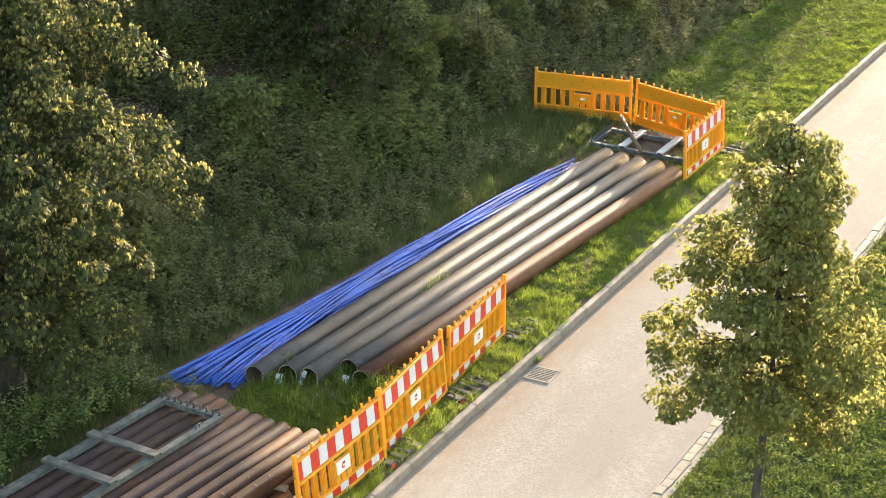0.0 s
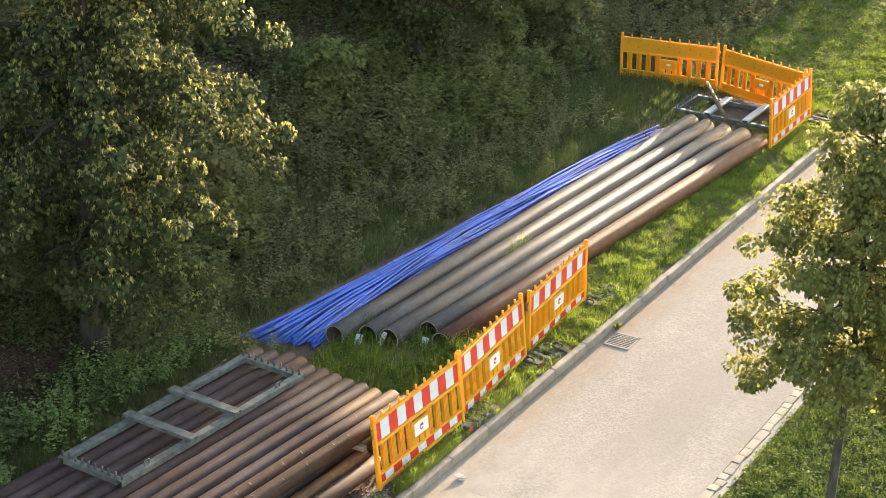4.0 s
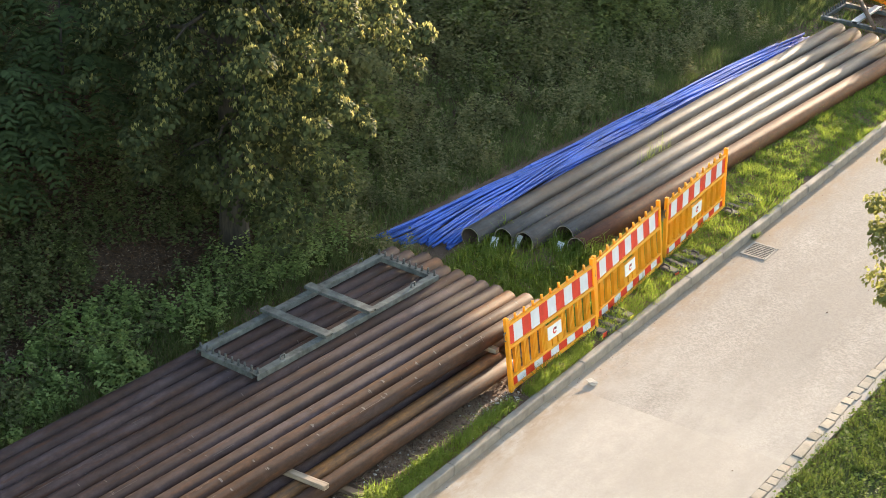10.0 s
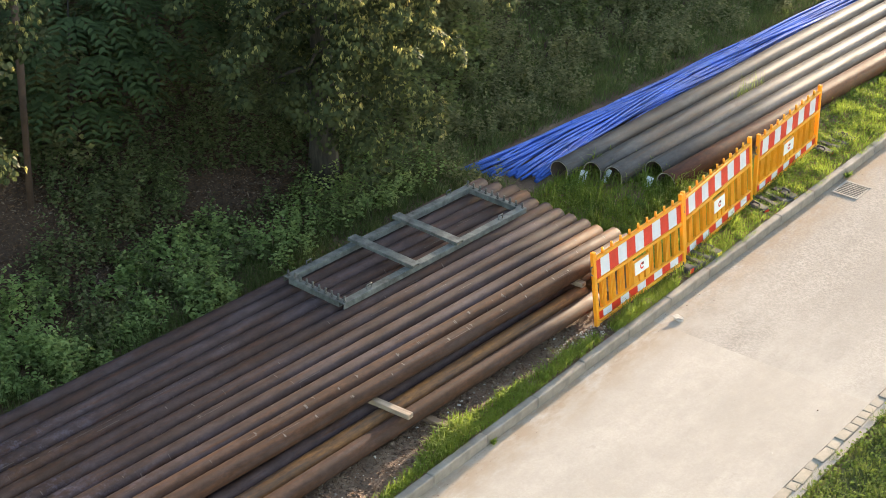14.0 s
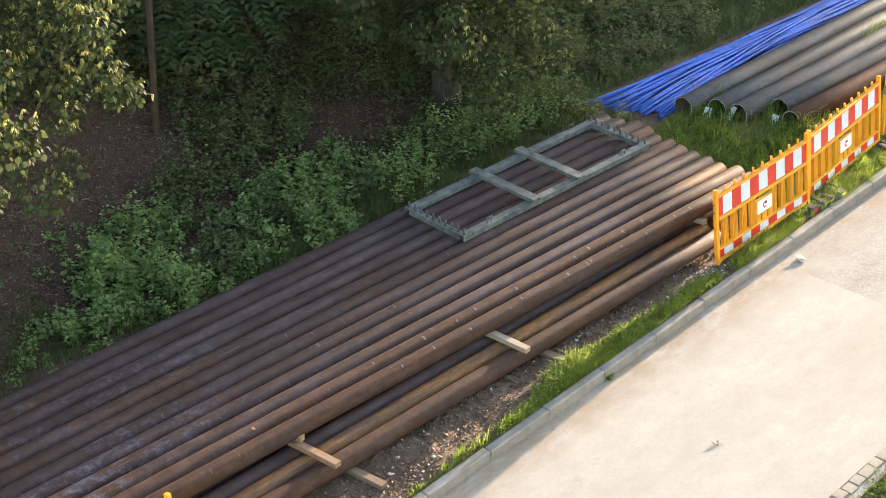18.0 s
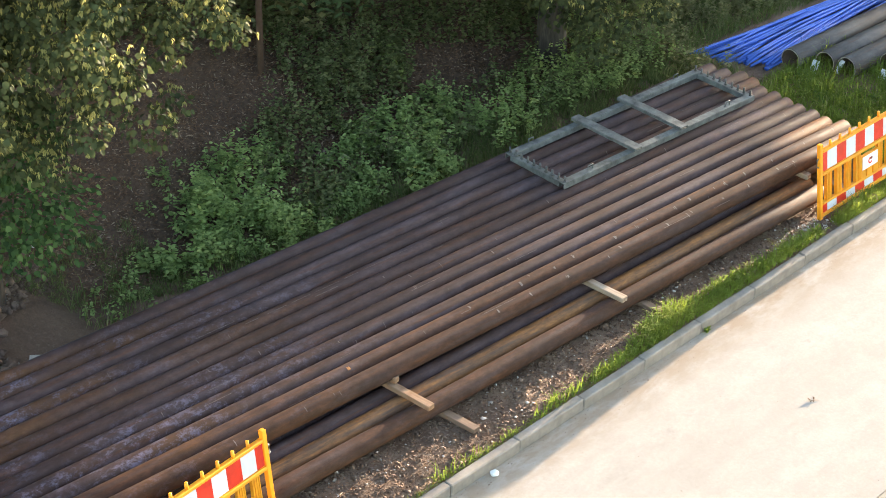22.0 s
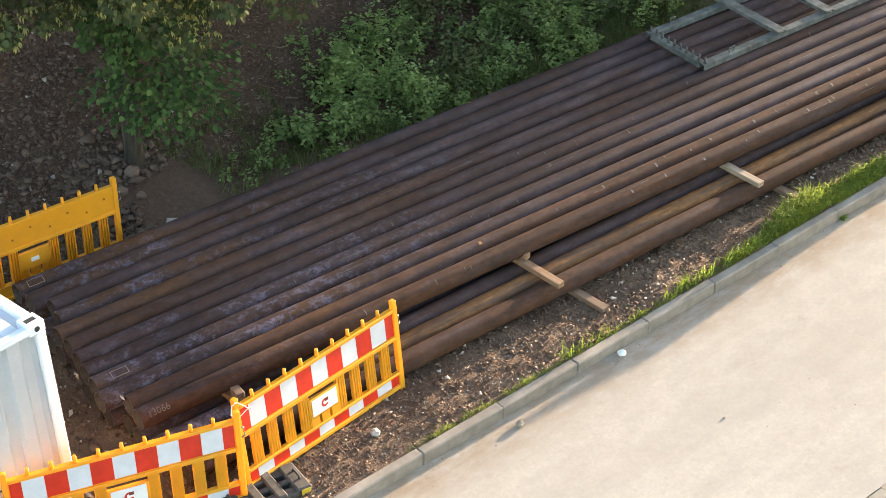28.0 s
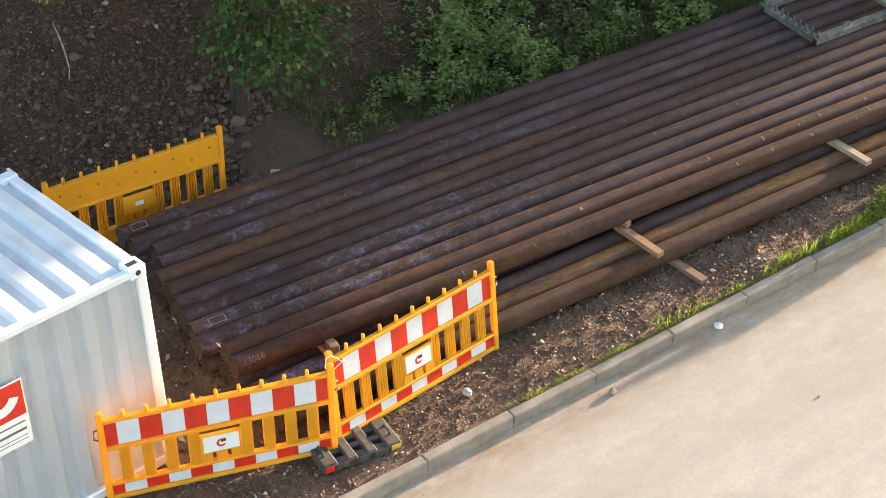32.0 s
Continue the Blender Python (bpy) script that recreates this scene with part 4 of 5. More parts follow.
def skin(bm, i, y, turn, u0, u1, v0, v1):
    n = max(1, int(abs(v1 - v0) / 0.02))
    cols = [[bm.verts.new(p) for p in wrapped(i, y, turn, ((u, v0 + (v1 - v0) * k / n) for k in range(n + 1)))] for u in (u0, u1)]
    for k in range(n):
        bm.faces.new((cols[0][k], cols[1][k], cols[1][k + 1], cols[0][k + 1]))


M["chalk_fresh"] = mat_plain("pale_chalk", (0.24, 0.18, 0.14), 0.9, 0, 0.4, 30, 0.1)
M["chalk"] = mat_plain("faded_chalk", (0.145, 0.105, 0.082), 0.9, 0, 0.4, 30, 0.1)
M["bright_rust"] = mat_plain("bright_rust", (0.30, 0.125, 0.035), 0.85, 0, 0.4, 30, 0.1)
M["scuff"] = mat_plain("pale_scuffed_scale", (0.115, 0.085, 0.075), 0.7, 0, 0.5, 20, 0.1)
for i, y in ((8, 6.42), (0, 6.56)):
    bm = bmesh.new()
    for u0, u1, v0, v1 in ((0, 0.175, -0.038, -0.032), (0, 0.175, 0.032, 0.038), (0, 0.007, -0.032, 0.032), (0.168, 0.175, -0.032, 0.032)):
        skin(bm, i, y, 25, u0, u1, v0, v1)
    part("chalk_frame", bm, M["chalk_fresh"], upper_pipes[i], "pale chalk rectangle")
rs = random.Random(5)
for i in range(3, 12):
    bm = bmesh.new()
    for _ in range(7):
        y, w = rs.uniform(8.5, 18.5), rs.uniform(0.003, 0.012)
        v = rs.uniform(-0.08, 0.06)
        skin(bm, i, y, 30, 0, w, v, v + rs.uniform(0.02, 0.07))
    if i > 9:
        # evenly spaced rubbed marks
        for k in range(13):
            y, v = 11.9 + 0.5 * k + 0.12 * (i - 7) + rs.uniform(-0.15, 0.15), rs.uniform(-0.06, -0.02)
            for _ in range(2):
                skin(bm, i, y + rs.uniform(0, 0.04), 12, 0, rs.uniform(0.006, 0.022), v + rs.uniform(0, 0.02), v + rs.uniform(0.03, 0.065))
    for _ in range(4):
        y, v = rs.uniform(7.5, 18.0), rs.uniform(-0.08, 0.08)
        skin(bm, i, y, 25, 0, rs.uniform(0.1, 0.5), v, v + 0.004)
    tagged(part("scuff", bm, M["scuff"], upper_pipes[i], "pale scuffs across the steel"), kind="stuff")
# long pale scratches along a few crests, and one amber spot
for i, v, y0, y1 in ((7, 0.058, 8.3, 11.7), (2, 0.03, 9.0, 12.1), (4, -0.02, 10.2, 12.4)):
    bm = bmesh.new()
    y = y0
    while y < y1:
        w = rs.uniform(0.12, 0.5)
        skin(bm, i, y, 0.25 * rs.uniform(-1, 1), 0, w, v, v + rs.uniform(0.003, 0.006))
        y += w + rs.uniform(0.0, 0.12)
        v += rs.uniform(-0.003, 0.003)
    part("scratch", bm, M["scuff"], upper_pipes[i], "long pale scratch")
bm = bmesh.new()
skin(bm, 10, 10.43, 20, 0, 0.035, -0.02, 0.02)
part("rust_spot", bm, M["bright_rust"], upper_pipes[10], "small amber rust spot")
font = bpy.data.curves.new("chalk_number", "FONT")
font.body, font.size = "13066", 0.092
tmp = new("chalk_number", font)
bpy.context.view_layer.update()
flat = bpy.data.meshes.new_from_object(tmp.evaluated_get(bpy.context.evaluated_depsgraph_get()))
bpy.data.objects.remove(tmp)
bm = bmesh.new()
bm.from_mesh(flat)
bmesh.ops.triangulate(bm, faces=bm.faces[:])
bmesh.ops.subdivide_edges(bm, edges=bm.edges[:], cuts=3, use_grid_fill=True)
bm.to_mesh(flat)
bm.free()
co = [(v.co.x, v.co.y - 0.04) for v in flat.vertices]
for v, p in zip(flat.vertices, wrapped(11, 6.38, 40, co)):
    v.co = p
flat.materials.clear()
flat.materials.append(M["chalk"])
ob = new("chalk_number", flat)
ob.parent = upper_pipes[11]
tagged(ob, "chalked number")

# white tags hanging at pipe ends
ob = solid("paper_tag", box(bmesh.new(), -0.022, 0.022, -0.002, 0.002, -0.03, 0.03, 0.0008), M["sign_white"], "small torn white tag at a rusty pipe end", "tag", "tags at the pipe ends")
ob.matrix_world = pose(-11.66, 6.335, 0.60, 20, 8, 20)
for x, y, z, t in ((-12.42, 20.48, 0.07, 15), (-12.17, 20.72, 0.09, -10), (-11.62, 20.98, 0.04, 5)):
    bm = box(bmesh.new(), -0.05, 0.05, -0.003, 0.003, -0.09, 0.12, 0.001)
    ob = solid("paper_tag", bm, M["sign_white"], "white tag hanging before an open pipe end", "tag", "tags at the pipe ends")
    ob.matrix_world = pose(x, y, z + 0.08, -28, 6, t)

# ---- gully grate ----
M["grate"] = mat_plain("worn_cast_iron", (0.20, 0.18, 0.155), 0.6, 0.3, 0.3, 9, 0.2)
grate = group_of("gully_grate", "cast iron gully grate set in the road by the kerb", "grate", pose(-9.61, 22.83, -0.046))
part("grate_frame", box(box(box(box(bmesh.new(), 0, 0.40, 0, 0.035, 0, 0.012), 0, 0.40, 0.445, 0.48, 0, 0.012), 0, 0.03, 0.035, 0.445, 0, 0.012), 0.37, 0.40, 0.035, 0.445, 0, 0.006), M["road_old"], grate)
# a dark plate under the bars stands for the shade in the pit
part("pit", box(bmesh.new(), 0.03, 0.37, 0.035, 0.445, 0.0, 0.004), M["dark_hole"], grate, "dark plate for the shade in the pit")
for i in range(7):
    part("bar", box(bmesh.new(), 0.03, 0.37, 0.062 + 0.055 * i, 0.086 + 0.055 * i, 0.004, 0.011, 0.002), M["grate"], grate)

# ---- stones and litter by the kerb ----
def stone(x, y, z, s, mat, label, cat="stone"):
    bm = bmesh.new()
    bmesh.ops.create_icosphere(bm, subdivisions=2, radius=s)
    for v in bm.verts:
        v.co *= 1 + 0.35 * noise.noise(v.co * (1.6 / s) + Vector((x, y, 0)))
        v.co.z *= 0.7
    ob = solid("stone", bm, mat, label, cat, "loose stones")
    ob.matrix_world = pose(x, y, z, 0, 0, random.uniform(0, 360))
    return ob


M["white_stone"] = mat_plain("white_stone", (0.72, 0.70, 0.66), 0.8, 0, 0.15, 10, 0.4)
M["pale_stone"] = mat_plain("pale_grey_stone", (0.42, 0.37, 0.32), 0.85, 0, 0.3, 10, 0.4)
M["brown_stone"] = mat_plain("brown_stone", (0.26, 0.21, 0.16), 0.85, 0, 0.3, 10, 0.4)
stone(-9.61, 10.86, -0.015, 0.047, M["white_stone"], "white stone lying against the kerb")
stone(-9.50, 9.36, -0.025, 0.04, M["brown_stone"], "small brown stone on the pale road")
stone(-10.20, 8.14, 0.11, 0.05, M["pale_stone"], "pale broken stone on the earth")
stone(-14.25, 8.62, 0.14, 0.075, M["pale_stone"], "flat pale stone at the corner of the pipe stack")
stone(-8.29, 10.92, -0.04, 0.013, M["brown_stone"], "tiny brown pebble on the road")
ob = solid("brick", box(bmesh.new(), -0.11, 0.11, -0.055, 0.055, 0, 0.07, 0.008), mat_plain("worn_brown_brick", (0.27, 0.18, 0.125), 0.85, 0, 0.3, 9, 0.4), "worn brown brick lying behind the kerb", "brick")
ob.matrix_world = pose(-9.92, 18.05, 0.075, 0, 4, 35)
M["paper"] = mat_plain("dirty_paper", (0.46, 0.40, 0.33), 0.9, 0, 0.2, 12, 0.3)
bm = bmesh.new()
for i in range(5):
    box(bm, -0.06 + 0.016 * i, 0.04 + 0.012 * i, -0.045, 0.05, 0.002 + 0.006 * i, 0.006 + 0.006 * i, 0.001, pose(0, 0, 0, random.uniform(-12, 12), random.uniform(-12, 12), 40 * i))
ob = solid("paper_scrap", bm, M["paper"], "crumpled pale paper lying on the road", "paper")
ob.matrix_world = pose(-9.44, 18.17, -0.04)

bm = bmesh.new()
for a, b, c in (((-0.09, 0.0, 0.008), (0.0, 0.012, 0.014), (0.10, -0.03, 0.008)), ((0.0, 0.012, 0.014), (0.04, 0.05, 0.02), (0.07, 0.10, 0.008)), ((-0.03, 0.01, 0.012), (-0.06, 0.05, 0.018), (-0.06, 0.08, 0.008))):
    swept(bm, [a, b, c], [0.006, 0.005, 0.003], 5)
twig = solid("twig", bm, M["wood_grey"], "dry forked twig with withered leaves on the road", "twig")
twig.matrix_world = pose(-8.06, 14.2, -0.045, 0, 0, 70) @ Matrix.Scale(0.6, 4)
v, f = leaves(np.array([(-0.05, 0.02, 0.012), (-0.02, 0.0, 0.015), (-0.06, 0.05, 0.015), (0.02, 0.03, 0.015)]), np.array([(-1.0, 0.4, 0.3), (-0.5, -1.0, 0.2), (-0.7, 0.6, 0.5), (0.2, 1.0, 0.4)]), np.array([(0.0, 0.3, 1.0)] * 4), np.full(4, 0.06), np.full(4, 0.035), 0.3, True)
leaf_part = new("withered_leaves", quick("withered_leaves", v, f, M["litter"]))
leaf_part.parent = twig
tagged(leaf_part, "withered brown leaves")

# ---- a loop of wire round the two posts of the near barriers ----
pts = [(-10.36 + 0.07 * math.cos(a * 0.6283), 6.77 + 0.10 * math.sin(a * 0.6283), 1.06 + 0.05 * math.sin(a * 1.2566 + 1)) for a in range(11)]
solid("wire_loop", swept(bmesh.new(), pts, 0.005, 5), M["galv_light"], "loop of pale wire round two barrier posts", "wire")


# ---- plants ----
def scatter(name, verts_faces, material, label, category):
    v, f = [], []
    n = 0
    for a, b in verts_faces:
        v.append(a)
        f.append(b + n)
        n += len(a)
    me = quick(name, np.concatenate(v), np.concatenate(f), material)
    return tagged(new(name, me), label, category, kind="stuff")


def blades(x, y, z, tall, lean=0.6, wide=0.0036):
    n = len(x)
    a = RNG.uniform(0, 6.283, n)
    base = np.stack([x, y, z - 0.01], 1)
    side = np.stack([np.cos(a), np.sin(a), 0 * a], 1) * np.broadcast_to(wide, n)[:, None]
    b = RNG.uniform(0, 6.283, n)
    bend = np.stack([np.cos(b), np.sin(b), 0 * b], 1) * (RNG.uniform(0.1, 1, n) * lean * tall)[:, None]
    up = np.stack([0 * a, 0 * a, tall], 1)
    v = np.stack([base - side, base + side, base + up + bend], 1).reshape(-1, 3)
    return v, 3 * np.arange(n)[:, None] + [0, 1, 2]


def arched(x, y, z, tall, lean=0.9, wide=0.004):
    """Longer blades that bend over at the tip."""
    n = len(x)
    b = RNG.uniform(0, 6.283, n)
    way = np.stack([np.cos(b), np.sin(b), 0 * b], 1)
    side = np.stack([-np.sin(b), np.cos(b), 0 * b], 1) * np.broadcast_to(wide, n)[:, None]
    reach = (RNG.uniform(0.3, 1.1, n) * lean * tall)[:, None]
    base = np.stack([x, y, z - 0.01], 1)
    mid = base + way * reach * 0.32 + np.stack([0 * b, 0 * b, tall * 0.72], 1)
    tip = base + way * reach + np.stack([0 * b, 0 * b, tall * RNG.uniform(0.6, 1.0, n)], 1)
    v = np.stack([base - side, base + side, mid - side, mid + side, tip], 1).reshape(-1, 3)
    f = 5 * np.arange(n)[:, None, None] + np.array([[0, 1, 3], [0, 3, 2], [2, 3, 4]])
    return v, f.reshape(-1, 3)


def patch(x0, x1, y0, y1, n, tall, thin=0.0, scale=0.8, seed=1.0):
    """Random spots in a field, thinned where the noise is low."""
    x, y = RNG.uniform(x0, x1, n), RNG.uniform(y0, y1, n)
    f = np.clip((y - 19.8) / 11.5, 0, 1)
    tubes = (y > 19.7) & (y < 31.5) & (np.abs(x + 13.42 - 0.82 * f) < 0.62 - 0.3 * f)
    keep = (lumps(x, y, scale, seed) > thin) & ~tubes
    x, y = x[keep], y[keep]
    t = RNG.uniform(0.45, 1.0, len(x)) * tall * np.clip(0.75 + 0.7 * lumps(x, y, scale * 2.2, seed + 4) + 0.9 * lumps(x, y, 5.5, seed + 9), 0.18, 1.7)
    return x, y, bank(x, y), t


# the sunlit strip by the kerb, the gap between the stacks, the lawn across the road
g = []
x, y, z, t = patch(-10.9, -9.80, 19.0, 50.0, 90000, 0.15, -0.45)
g.append(blades(x, y, z, t, 0.9, 0.0048))
# a thin fringe behind the kerb, thicker towards the grassy end
x, y, z, t = patch(-10.2, -9.78, 8.2, 19.2, 38000, 0.12, -0.25, 2.2)
rich = np.clip((y - 10.5) / 6, 0, 1)
keep = x > -9.83 - (0.022 + 0.23 * rich) * (0.45 + lumps(x, y, 0.9, 8.0))
g.append(blades(x[keep], y[keep], z[keep] + 0.02, t[keep] * (0.55 + 0.7 * rich[keep]) * RNG.uniform(0.5, 1.3, int(keep.sum())), 1.2, 0.0024))
# long soft blades in that fringe, in tufts
x, y = RNG.uniform(-10.22, -9.80, 16000), RNG.uniform(10.2, 19.2, 16000)
rich = np.clip((y - 10.8) / 3.2, 0.15, 1)
keep = x > -9.83 - rich * (0.10 + 0.32 * np.clip(0.35 + lumps(x, y, 0.85, 8.0), 0, 1))
keep &= (lumps(x, y, 3.2, 12.0) > -0.35 + 0.3 * (1 - rich)) & ((y > 12.6) | (RNG.uniform(0, 1, len(x)) < 0.3))
x, y = x[keep], y[keep]
g.append(arched(x, y, bank(x, y) + 0.02, RNG.uniform(0.08, 0.21, len(x)) * np.clip(0.8 + 0.8 * lumps(x, y, 1.6, 5.0), 0.4, 1.3), 1.0, 0.0042))
# tufts leaning over the kerb stones
x, y, z, t = patch(-9.82, -9.72, 19.0, 48.0, 9000, 0.07, 0.0, 1.1)
g.append(blades(x, y, np.full(len(x), 0.09), t, 1.0, 0.003))
x, y, z, t = patch(-13.0, -10.2, 18.9, 21.8, 24000, 0.15, -0.4)
g.append(blades(x, y, z, t))
x, y, z, t = patch(-12.9, -10.6, 21.5, 36.0, 24000, 0.16, -0.2)
g.append(blades(x, y, z, t))
# taller lit stalks before the open pipe ends
x, y = RNG.uniform(-12.6, -10.3, 1500), RNG.uniform(18.8, 21.6, 1500)
g.append(arched(x, y, bank(x, y), RNG.uniform(0.12, 0.32, 1500), 0.8, 0.0042))
x, y, z, t = patch(-12.7, -10.3, 18.8, 21.4, 7500, 0.28, -0.15, 1.4, 6.0)
g.append(arched(x, y, z, t, 0.9, 0.005))
# a few stalks grown up between the wide pipes
x, y = -11.98 + 0.045 * RNG.normal(0, 1, 40), 24.6 + RNG.normal(0, 0.35, 40)
g.append(blades(x, y, np.full(40, 0.1), RNG.uniform(0.35, 0.6, 40), 0.3, 0.005))
x, y, z, t = patch(-14.2, -9.9, 35.0, 62.0, 110000, 0.12, -0.6)
g.append(blades(x, y, z, t, 0.9, 0.006))
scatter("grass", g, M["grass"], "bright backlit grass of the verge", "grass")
g = []
x, y, z, t = patch(-6.57, -2.2, 13.5, 38.0, 170000, 0.17, -0.95, 1.1)
g.append(blades(x, y, z, t, 0.9, 0.004))
x, y, z, t = patch(-6.5, 1.0, -3.0, 13.6, 36000, 0.1, -0.95, 1.1)
g.append(blades(x, y, z, t, 1.1, 0.011))
scatter("grass", g, M["grass_lawn"], "lawn across the road, tree shade put into its green", "grass")
g = []
x, y, z, t = patch(-15.3, -12.9, 12.5, 40.0, 52000, 0.17, -0.15)
g.append(blades(x, y, z, t, 0.6, 0.007))
x, y, z, t = patch(-20.0, -13.6, 35.0, 55.0, 60000, 0.16, -0.9)
g.append(blades(x, y, z, t, 0.9, 0.008))
x, y, z, t = patch(-14.6, -12.3, 30.0, 36.5, 14000, 0.16, -0.9)
g.append(blades(x, y, z, t, 0.9, 0.006))
x, y, z, t = patch(-15.6, -14.1, 9.1, 10.9, 11000, 0.12, -0.25, 1.3)
keep = (y - 8.97) - 1.27 * (x + 15.24) > 0.45 * lumps(x, y, 1.5, 3.0)
g.append(blades(x[keep], y[keep], z[keep], t[keep], 0.9, 0.005))
x, y, z, t = patch(-14.6, -13.65, 10.6, 18.9, 15000, 0.2, -0.4)
g.append(blades(x, y, z, t, 0.9, 0.0055))
x, y, z, t = patch(-14.9, -13.6, 9.4, 18.9, 3800, 0.3, -0.2, 1.1, 9.0)
g.append(arched(x, y, z, t, 0.9, 0.005))
x, y, z, t = patch(-17.5, -13.0, 18.5, 36.0, 95000, 0.30, -0.6, 1.3, 5.0)
g.append(blades(x, y, z, t, 0.9, 0.0055))
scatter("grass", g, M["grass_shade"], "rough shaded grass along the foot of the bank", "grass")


def herbs(x, y, tall, size, full=False, levels=7, broad=0.66):
    """Upright herbs: whorls of leaves up a stem."""
    out = []
    z = bank(x, y)
    n = len(x)
    leanx, leany = RNG.normal(0, 0.16, n), RNG.normal(0, 0.16, n)
    for k in range(levels):
        h = tall * (0.25 + 0.75 * k / (levels - 1))
        for j in range(3):
            a = RNG.uniform(0, 6.283, n)
            r = np.stack([np.cos(a), np.sin(a), RNG.uniform(-0.5, 0.35, n)], 1)
            at = np.stack([x + leanx * h, y + leany * h, z + h], 1) + r * 0.02
            s = size * RNG.uniform(0.6, 1.25, n) * (1.15 - 0.5 * k / levels)
            out.append(leaves(at, r, np.broadcast_to([0.0, 0.0, 1.0], (n, 3)) + RNG.normal(0, 0.35, (n, 3)), s, s * broad, 0.2, full))
    return out


def bare(x, y):
    """Where the bank is bare earth."""
    return ((x + 16.6) / 1.5) ** 2 + ((y - 11.3) / 2.1) ** 2 < 1 + 0.4 * lumps(x, y, 1.3, 7.0)


def clumped(x0, x1, y0, y1, n, thin, scale, seed):
    x, y = RNG.uniform(x0, x1, n), RNG.uniform(y0, y1, n)
    keep = (lumps(x, y, scale, seed) > thin) & ~bare(x, y) & ~((np.abs(x + 16.5 - 0.0) < 0.55) & (y > 12.6) & (y < 14.1)) & (((x + 15.6) / 0.6) ** 2 + ((y - 16.3) / 0.8) ** 2 > 0.7 + 0.8 * lumps(x, y, 2.2, 3.0)) & ~((x > -14.2 + 0.097 * (y - 19.8)) & (x < -12.6) & (y > 19.4) & (y < 33)) & ~((x > -13.0) & (x < -10.8) & (y > 20.5) & (y < 33)) & ~((x > -15.1) & (x < -10.3) & (y > 32.3) & (y < 35.4))
    return x[keep], y[keep]


def tufted(blobs, per):
    """Spots in soft clumps: x, y, radius along x and y, height of the plants."""
    x, y, top = [], [], []
    for cx, cy, rx, ry, h in blobs:
        n = int(per * rx * ry)
        a, r = RNG.uniform(0, 6.283, n), RNG.uniform(0, 1, n) ** 0.75
        x.append(cx + rx * r * np.cos(a))
        y.append(cy + ry * r * np.sin(a))
        top.append(h * (1.15 - 0.75 * r * r) * RNG.uniform(0.45, 1.1, n))
    x, y, top = np.concatenate(x), np.concatenate(y), np.concatenate(top)
    keep = (x < -13.86 + 0.066 * (y - 6.4) - 0.04) & (lumps(x, y, 2.3, 41.0) > -0.22)
    return x[keep], y[keep], 0.9 * top[keep]


x, y, top = tufted([(-14.65, 11.2, 0.7, 0.65, 0.38), (-15.1, 11.85, 0.62, 0.62, 0.60), (-14.45, 12.15, 0.7, 0.75, 0.55), (-15.45, 12.5, 0.42, 0.5, 0.62), (-15.35, 13.0, 0.3, 0.3, 0.55), (-14.85, 14.75, 0.7, 0.75, 0.62), (-14.25, 14.2, 0.55, 0.8, 0.52), (-14.95, 15.6, 0.55, 0.6, 0.5), (-15.1, 14.0, 0.5, 0.4, 0.45), (-14.35, 13.25, 0.35, 0.4, 0.32)], 215)
h = herbs(x, y, top, 0.080, True, 7, 0.58)
x, y, top = tufted([(-14.5, 9.9, 0.45, 0.4, 0.2), (-14.9, 10.3, 0.5, 0.45, 0.22), (-15.75, 11.6, 0.5, 0.5, 0.2)], 110)
h += herbs(x, y, top, 0.055, True, 5)
x, y = clumped(-16.5, -13.9, 15.6, 19.5, 650, -0.1, 0.8, 2.5)
h += herbs(x, y, RNG.uniform(0.2, 0.55, len(x)), 0.06, True)
x, y = clumped(-16.4, -14.2, 12.6, 19.0, 420, -0.2, 1.2, 31.0)
hd = herbs(x, y, RNG.uniform(0.2, 0.6, len(x)), 0.07, True)
scatter("nettles", h, M["leaf_nettle"], "fresh green nettles and herbs behind the pipes", "nettles")
h = []
for x0, x1, y0, y1, n, tall, size, k in ((-6.52, -2.4, 13.5, 34.0, 11000, 0.09, 0.05, 3), (-10.9, -9.88, 19.2, 48.0, 5000, 0.08, 0.04, 3), (-13.6, -9.95, 35.0, 52.0, 4500, 0.14, 0.07, 3), (-12.8, -10.4, 19.0, 21.4, 400, 0.14, 0.05, 5)):
    x, y = clumped(x0, x1, y0, y1, n, -0.35 if k > 3 else -0.75, 0.9, 14.0)
    h += herbs(x, y, RNG.uniform(0.4, 1.0, len(x)) * tall * (1 + 0.6 * lumps(x, y, 1.6, 2.0)), size, False, k)
scatter("clover", h, M["leaf_clover"], "low clover and weeds among the grass", "clover")
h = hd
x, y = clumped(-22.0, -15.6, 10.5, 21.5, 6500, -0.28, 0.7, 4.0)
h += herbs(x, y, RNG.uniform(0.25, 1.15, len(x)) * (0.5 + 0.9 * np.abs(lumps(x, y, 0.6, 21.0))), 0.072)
scatter("undergrowth", h, M["leaf_shaded"], "undergrowth under the trees of the bank, shade put into its green", "undergrowth")
def thickets(x0, x1, y0, y1, n, per):
    """Clumps of tall herbs of many sizes."""
    cx, cy, r = RNG.uniform(x0, x1, n), RNG.uniform(y0, y1, n), RNG.uniform(0.3, 1.0, n)
    return tufted(list(zip(cx, cy, r, r * RNG.uniform(0.8, 1.5, n), 0.35 + 0.95 * r * RNG.uniform(0.6, 1.2, n))), per)


